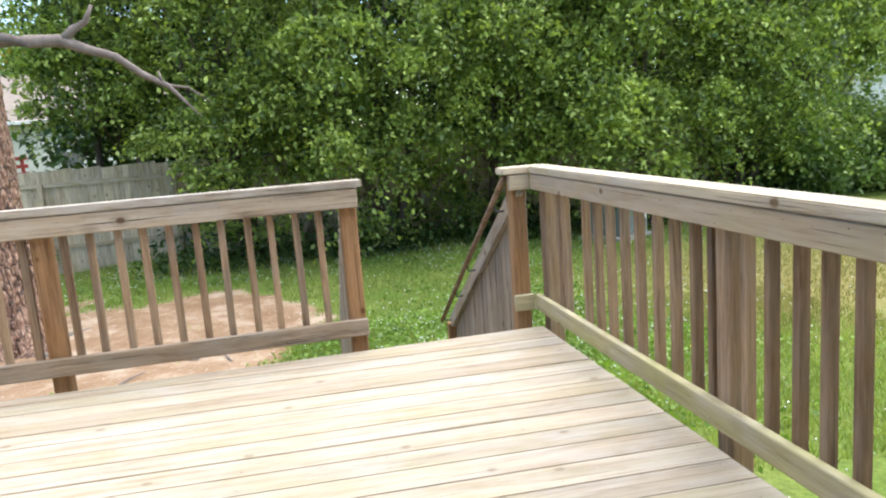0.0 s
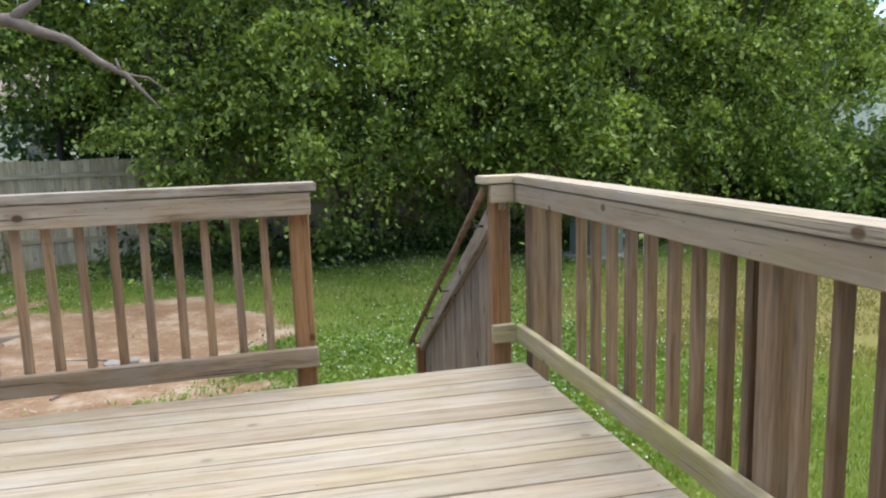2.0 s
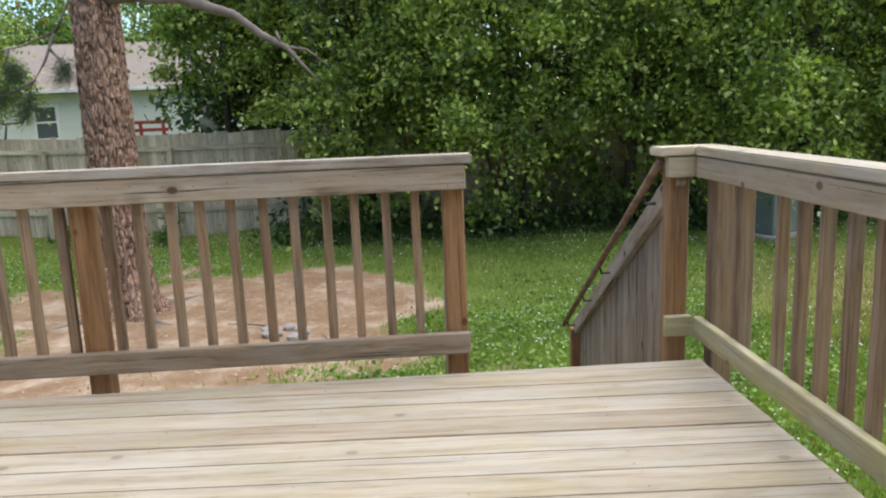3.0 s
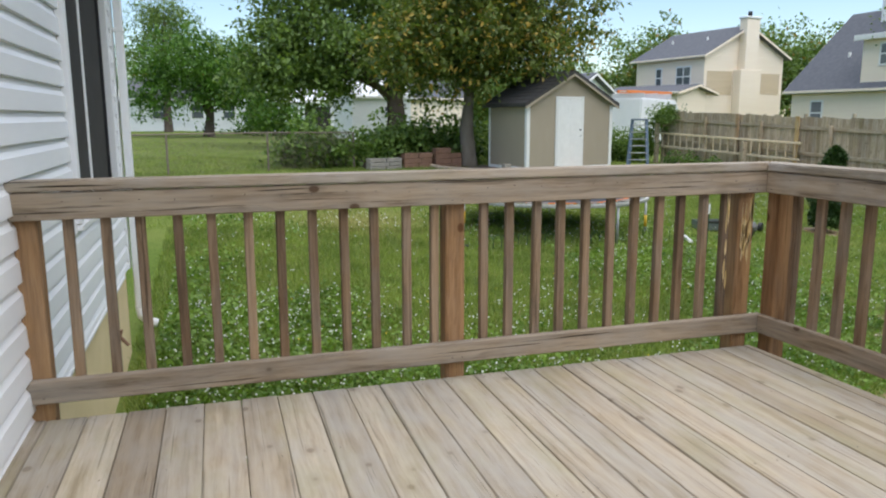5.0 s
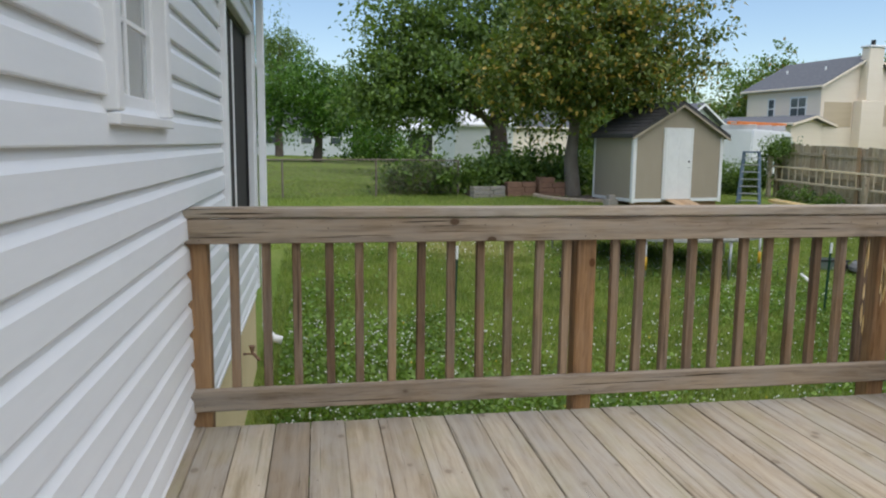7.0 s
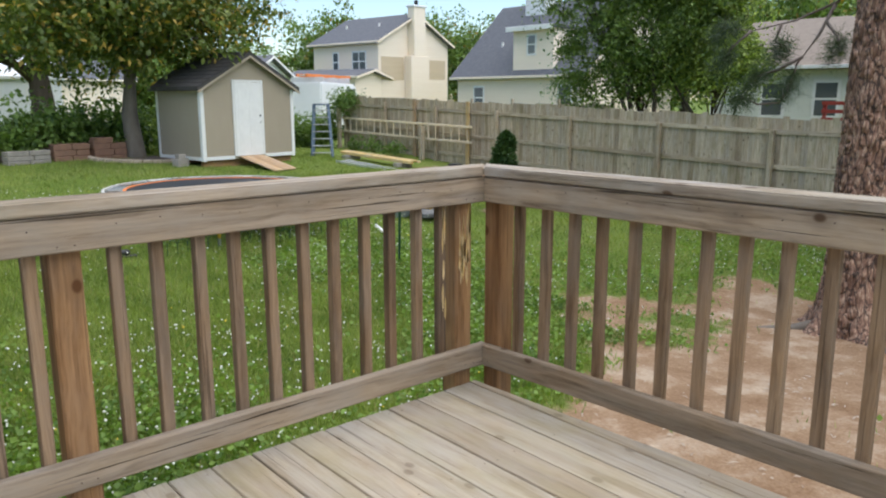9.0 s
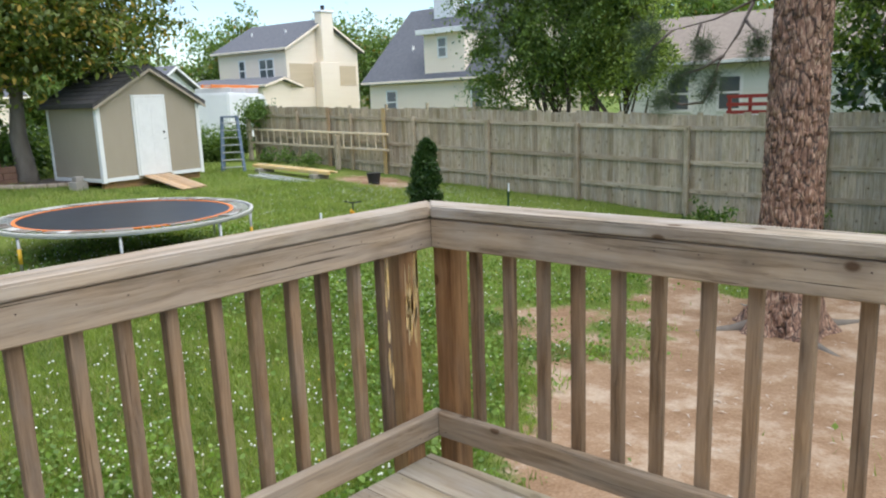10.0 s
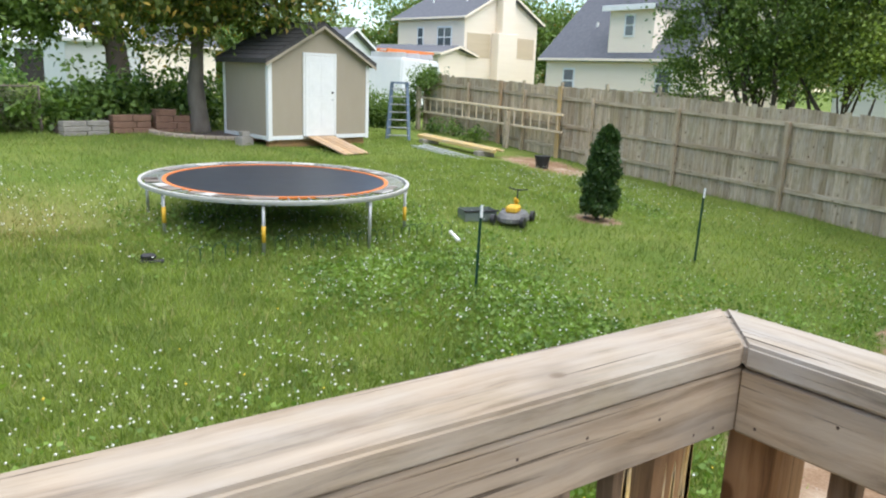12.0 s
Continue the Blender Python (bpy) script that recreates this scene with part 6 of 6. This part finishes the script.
    # rounded tree and tall pine at the far field
    tree("maple_tree", (0.4, 44.0, gz(0.4, 44)), 3.6, 0.28, [(0.4, 44, 3.6, 3.3, 2.8, 1.9), (-1.2, 44, 3.0, 2.3, 2.2, 1.3), (2.6, 44, 3.2, 2.2, 2.2, 1.5), (0.6, 44, 4.8, 2.2, 2.2, 1.2)],
         420, 30, 0.36, 0.26, M_BARK, L_BRIGHT, "rounded green tree at the edge of the field", 9)
    tree("pine_tree", (-2.6, 57.0, -0.3), 8.5, 0.3, [(-2.6, 57, 7.4, 2.2, 2.0, 1.2), (-3.6, 57, 5.6, 1.9, 1.8, 1.0), (-1.2, 57, 5.8, 2.0, 1.8, 1.0), (-2.4, 57, 8.9, 1.4, 1.4, 0.8)],
         260, 34, 0.4, 0.3, M_BARK, L_OAK, "tall dark pine above the far field", 10, aspect=0.3)
    # big tree beyond the fence, before the neighbours' houses
    tx, ty = 22.0, 12.0
    lobes = [(tx, ty, 3.4, 1.5, 1.6, 1.3), (tx - 0.5, ty + 1.7, 3.0, 1.0, 1.1, 0.9), (tx - 0.4, ty + 2.5, 1.7, 0.7, 0.8, 0.5), (tx + 0.2, ty + 0.2, 5.6, 2.0, 2.2, 1.5),
             (tx - 0.2, ty + 2.1, 4.9, 1.5, 1.6, 1.2), (tx + 0.3, ty - 1.4, 4.4, 1.2, 1.2, 1.0), (tx, ty + 0.5, 2.0, 0.9, 0.9, 0.7), (tx + 0.2, ty - 0.6, 2.3, 0.9, 0.8, 0.6)]
    hedge_tree((tx, ty, gz(tx, ty)), 4.6, lobes, 0.9, 250, 170, "dark leafy tree beyond the grey fence", 12, L_OAK)
    tx, ty = 22.6, 10.0
    lobes = [(tx, ty + 0.1, 3.1, 0.9, 1.0, 0.7), (tx - 0.2, ty - 0.6, 2.5, 0.8, 0.8, 0.6), (tx, ty + 0.8, 2.3, 0.8, 0.7, 0.5), (tx + 0.1, ty - 0.2, 4.1, 0.8, 0.9, 0.6)]
    hedge_tree((tx, ty, gz(tx, ty)), 3.2, lobes, 1.0, 110, 150, "bright green young tree beyond the fence", 13, L_HEDGE)
    # tree belt behind the houses
    rng = np.random.default_rng(3)
    belt = [(-22, 78, 6), (-14, 80, 7.5), (-6, 84, 6.5), (2, 82, 6.5), (10, 76, 7.5), (17, 72, 8), (24, 70, 7.5), (21, 58, 6.5), (33, 68, 7), (42, 62, 9), (48, 50, 9), (52, 40, 9), (50, 28, 9), (46, 18, 9), (42, 8, 9), (40, -2, 8), (36, -14, 9), (30, -24, 8)]
    for i, (x, y, h) in enumerate(belt):
        lobes = [(x, y, h * 0.55, 4.5, 4.0, h * 0.5), (x + 3.2, y + 1, h * 0.4, 3.2, 3.0, h * 0.42), (x - 3.2, y, h * 0.45, 3.4, 3.0, h * 0.40)]
        tree("far_tree", (x, y, -1.0), h * 0.7, 0.3, lobes, 420, 40, 0.5, 0.36, M_BARK, L_FAR, "distant leafy tree in the wood behind the houses", 200 + i, limbs=2, shell=0.4)


def build_shrubs():
    x, y = 11.66, 8.20
    z = gz(x, y)
    rng = np.random.default_rng(17)
    t = thing("arborvitae", (x, y, z), "small dark conical evergreen shrub in a clay ring", "shrub")
    part("trunk", tube(((x, y, z - 0.05), (x + 0.02, y, z + 1.3)), (0.04, 0.015), 8), M_BARK, t)
    n = 9000
    h = rng.uniform(0.03, 1.0, n)
    prof = np.interp(h, (0, 0.12, 0.45, 0.75, 0.92, 1.0), (0.20, 0.30, 0.27, 0.20, 0.15, 0.03))
    a = rng.uniform(0, 2 * math.pi, n)
    r = prof * np.sqrt(rng.uniform(0.45, 1.1, n)) * (1 + 0.16 * np.sin(a * 3 + h * 19) + 0.10 * np.sin(h * 31 + a))
    p = np.stack([x + r * np.cos(a) + 0.05 * h, y + r * np.sin(a) - 0.06 * h * h, z + 0.04 + h * 1.52], 1)
    place("foliage", leaf_mesh("foliage", p, 0.075, rng, 0.5, -0.9), L_CONIFER, t)
    # ivy hedge along the chain-link fence and behind the planters
    hed = thing("ivy_hedge", (5, 18, -0.3), "low tangled ivy hedge along the chain-link fence", "hedge")
    lobes = [(2.6 + k * 0.55, 17.4 + k * 0.17, gz(3, 17) + 0.5, 0.6, 0.6, 0.50 + 0.1 * math.sin(k * 1.9)) for k in range(11)]
    p = crown_points(lobes, 420, 22, 0.13, rng, 0.3, gz(3, 17) - 0.05)
    place("leaves", leaf_mesh("leaves", p, 0.15, rng, 0.7), L_IVY, hed)
    for k in range(24):
        x0, y0 = 2.4 + k * 0.26, 17.35 + k * 0.08
        z0 = gz(x0, y0)
        part("stem", tube(((x0, y0, z0 - 0.03), (x0 + 0.08 * math.sin(k * 2.1), y0 + 0.05, z0 + 0.5), (x0 + 0.3 * math.sin(k * 1.3), y0 - 0.1, z0 + 0.95)), (0.02, 0.014, 0.005), 6), M_BARK, hed)
    g = thing("garden_shrubs", (8.2, 19.5, -0.3), "dark green shrubs behind the planters", "shrub")
    lobes = [(6.0 + k * 0.6, 19.4 + 0.1 * k, gz(7, 19) + 0.55, 0.6, 0.6, 0.65) for k in range(6)]
    p = crown_points(lobes, 220, 22, 0.15, rng, 0.3)
    place("leaves", leaf_mesh("leaves", p, 0.13, rng), L_OAK, g)
    g = thing("honeysuckle", (16.3, 21, 0), "leafy vine over the end of the fence", "vine")
    p = crown_points([(16.4, 20.75, 1.12, 0.30, 0.45, 0.22), (16.5, 21.4, 0.95, 0.3, 0.3, 0.3), (16.2, 21.5, 0.0, 0.3, 0.3, 0.8), (14.4, 21.8, 0.0, 0.8, 0.4, 0.75), (15.5, 21.7, 0.0, 0.8, 0.4, 0.8)], 420, 34, 0.11, rng, 0.1)
    place("leaves", leaf_mesh("leaves", p, 0.10, rng), L_IVY, g)
    g = thing("field_bush", (4.0, 50.0, -0.3), "round green bush at the far field", "bush")
    p = crown_points([(4.2, 50, 0.9, 2.0, 1.5, 1.2), (5.8, 50, 0.6, 1.4, 1.3, 0.9)], 130, 30, 0.35, rng, 0.3)
    place("leaves", leaf_mesh("leaves", p, 0.28, rng), L_BRIGHT, g)
    for k in range(5):
        xx, yy = 15.6 + rng.uniform(-0.5, 0.4), (17.2, 18.7, 2.4, 4.2, 19.6)[k]
        w = thing("weed_clump", (xx, yy, gz(xx, yy)), "leafy weeds at the foot of the fence", "weeds", "fence weeds")
        p = crown_points([(xx, yy, gz(xx, yy) + 0.2, 0.35, 0.4, 0.3)], 26, 20, 0.08, rng, 0.1, gz(xx, yy))
        place("leaves", leaf_mesh("leaves", p, 0.09, rng), L_IVY, w)


build_pine()
build_trees()
build_shrubs()


# ---- lawn ----
def inside_deck(x, y):
    return (x > -0.3) & (x < 3.5) & (y > -4.5) & (y < 0.05)


def build_lawn():
    rng = np.random.default_rng(33)

    def scatter(n, x0, x1, y0, y1):
        x, y = rng.uniform(x0, x1, n), rng.uniform(y0, y1, n)
        bare = clay_cover(x, y) + rng.normal(size=n) * 0.18
        keep = (bare < 0.42) & ~((x < 0.05) & (y < HOUSE_N)) & ~inside_deck(x, y)
        keep &= ~(((x - 8.62) * 0.985 + (y - 15.66) * 0.174 > -0.1) & ((x - 8.62) * 0.985 + (y - 15.66) * 0.174 < 3.1) & ((y - 15.66) * 0.985 - (x - 8.62) * 0.174 > -0.05) & ((y - 15.66) * 0.985 - (x - 8.62) * 0.174 < 2.3))
        return x[keep], y[keep]

    def blades(x, y, h, w, name, mat, label):
        n = len(x)
        z = ground_z(x, y)
        a = rng.uniform(0, 2 * math.pi, n)
        hh = h * rng.uniform(0.5, 1.4, n)
        lean = rng.normal(size=(n, 2)) * 0.45 * hh[:, None]
        sx, sy = np.cos(a) * w, np.sin(a) * w
        v = np.stack([np.stack([x - sx, y - sy, z - 0.01], 1), np.stack([x + sx, y + sy, z - 0.01], 1), np.stack([x + lean[:, 0], y + lean[:, 1], z + hh], 1)], 1).reshape(-1, 3)
        ob = place(name, raw_mesh(name, v, np.arange(3 * n).reshape(-1, 3)), mat)
        tagged(ob, label, "grass", kind="stuff")

    xs, ys = [], []
    for n, box_ in ((150000, (0, 8, 0, 9)), (60000, (3.3, 8.5, -9, 0)), (90000, (6, 17, -1, 14)), (70000, (-2, 14, 9, 20)), (60000, (7, 15, -14, -1)), (26000, (-10, 17, 19, 34))):
        x, y = scatter(n, *box_)
        xs.append(x)
        ys.append(y)
    x, y = np.concatenate(xs), np.concatenate(ys)
    dry = dry_cover(x, y) + rng.normal(size=len(x)) * 0.15 > 0.45
    blades(x[~dry], y[~dry], 0.075, 0.0065, "grass", L_GRASS, "green lawn grass of uneven height")
    blades(x[dry], y[dry], 0.06, 0.007, "grass", L_DRY, "dry yellowish lawn grass")

    # clover leaves and flowers grow in drifts
    def drift(x, y):
        return np.sin(x * 0.9 + 1.3) + np.sin(y * 0.8 - 0.4) + np.sin((x + y) * 0.55) * 1.2 + np.sin(x * 2.3 - y * 1.9) * 0.7

    near = [scatter(90000, 0.2, 14, -9, 10), scatter(70000, 0.2, 8, 0, 7), scatter(26000, 3.4, 9, -9, 0)]
    x, y = np.concatenate([q[0] for q in near]), np.concatenate([q[1] for q in near])
    k = (drift(x, y) + rng.normal(size=len(x)) * 0.8 > 0.1) & (dry_cover(x, y) < 0.3)
    x, y = x[k], y[k]
    p = np.stack([x, y, ground_z(x, y) + rng.uniform(0.02, 0.09, len(x))], 1)
    ob = place("clover", leaf_mesh("clover", p, 0.046, rng, 0.9, -0.1), L_CLOVERLEAF)
    tagged(ob, "patches of green clover leaves in the lawn", "clover", kind="stuff")
    near = [scatter(20000, 0.2, 15.5, -13, 13), scatter(2500, 0.2, 8, 0, 7)]
    x, y = np.concatenate([q[0] for q in near]), np.concatenate([q[1] for q in near])
    k = drift(x, y) * 0.7 + rng.normal(size=len(x)) * 1.3 > 0.4
    thick = scatter(800, 0.3, 5.0, 1.2, 5.0)
    x, y = np.concatenate([x[k], thick[0]]), np.concatenate([y[k], thick[1]])
    for nm, mat, sel, lab in (("clover_flowers", M_CLOVER, np.arange(len(x)) % 40 != 0, "white clover flowers dotted over the lawn"), ("dandelions", M_DANDELION, np.arange(len(x)) % 40 == 0, "yellow dandelions in the lawn")):
        c = np.stack([x[sel], y[sel], ground_z(x[sel], y[sel]) + rng.uniform(0.06, 0.13, sel.sum())], 1)
        r = rng.uniform(0.006, 0.0125, len(c))[:, None]
        o = np.array([[1, 0, 0], [0, 1, 0], [-1, 0, 0], [0, -1, 0], [0, 0, 1], [0, 0, -1]], float)
        v = (c[:, None, :] + o[None] * r[:, None, :]).reshape(-1, 3)
        fi = np.array([[0, 1, 4], [1, 2, 4], [2, 3, 4], [3, 0, 4], [1, 0, 5], [2, 1, 5], [3, 2, 5], [0, 3, 5]])
        f = (np.arange(len(c))[:, None, None] * 6 + fi[None]).reshape(-1, 3)
        tagged(place(nm, raw_mesh(nm, v, f), mat), lab, "flowers", kind="stuff")


build_lawn()


def build_litter():
    """Pine straw, chips and a few roots on the bare clay."""
    rng = np.random.default_rng(51)
    n = 1300
    x, y = rng.uniform(4.0, 13, n), rng.uniform(-4, 4.5, n)
    k = clay_cover(x, y) > 0.35
    x, y = x[k], y[k]
    a = rng.uniform(0, math.pi, len(x))
    l, w = rng.uniform(0.01, 0.05, len(x)), rng.uniform(0.003, 0.010, len(x))
    z = ground_z(x, y) + 0.012
    dx, dy = np.cos(a), np.sin(a)
    q = np.stack([np.stack([x - dx * l, y - dy * l, z], 1), np.stack([x + dy * w, y - dx * w, z + 0.012], 1), np.stack([x + dx * l, y + dy * l, z], 1), np.stack([x - dy * w, y + dx * w, z + 0.008], 1)], 1).reshape(-1, 3)
    tagged(place("bark_litter", raw_mesh("bark_litter", q, np.arange(len(q)).reshape(-1, 4)), M_TAN_STONE), "bark chips and pine straw on bare clay", "litter", kind="stuff")
    for k, (x, y, l, ang) in enumerate(((8.2, -1.9, 0.5, 20), (9.0, -0.9, 0.7, 70), (7.6, -1.0, 0.4, -30), (8.6, -1.5, 0.35, 5))):
        t = thing("fallen_stick", (x, y, gz(x, y)), "fallen dead stick on the bare clay", "stick", "fallen sticks")
        c, s = math.cos(radians(ang)), math.sin(radians(ang))
        part("stick", tube(((x - c * l / 2, y - s * l / 2, gz(x, y) + 0.02), (x, y, gz(x, y) + 0.035), (x + c * l / 2, y + s * l / 2, gz(x, y) + 0.02)), (0.016, 0.013, 0.006), 6), M_LIMB, t)
    t = thing("rock_pile", (8.57, -1.39, gz(8.57, -1.39)), "small heap of dark grey stones on the clay", "stones")
    for k in range(7):
        x, y = 8.57 + rng.uniform(-0.3, 0.3), -1.39 + rng.uniform(-0.25, 0.25)
        bm = bmesh.new()
        bmesh.ops.create_icosphere(bm, subdivisions=1, radius=rng.uniform(0.05, 0.11))
        for v in bm.verts:
            v.co *= rng.uniform(0.75, 1.2)
        part("stone", bm, M_STONE, t, m=pose(x, y, gz(x, y) + 0.03, 0, 0, rng.uniform(0, 360)) @ Matrix.Diagonal((1, 1, 0.6, 1)))


build_litter()
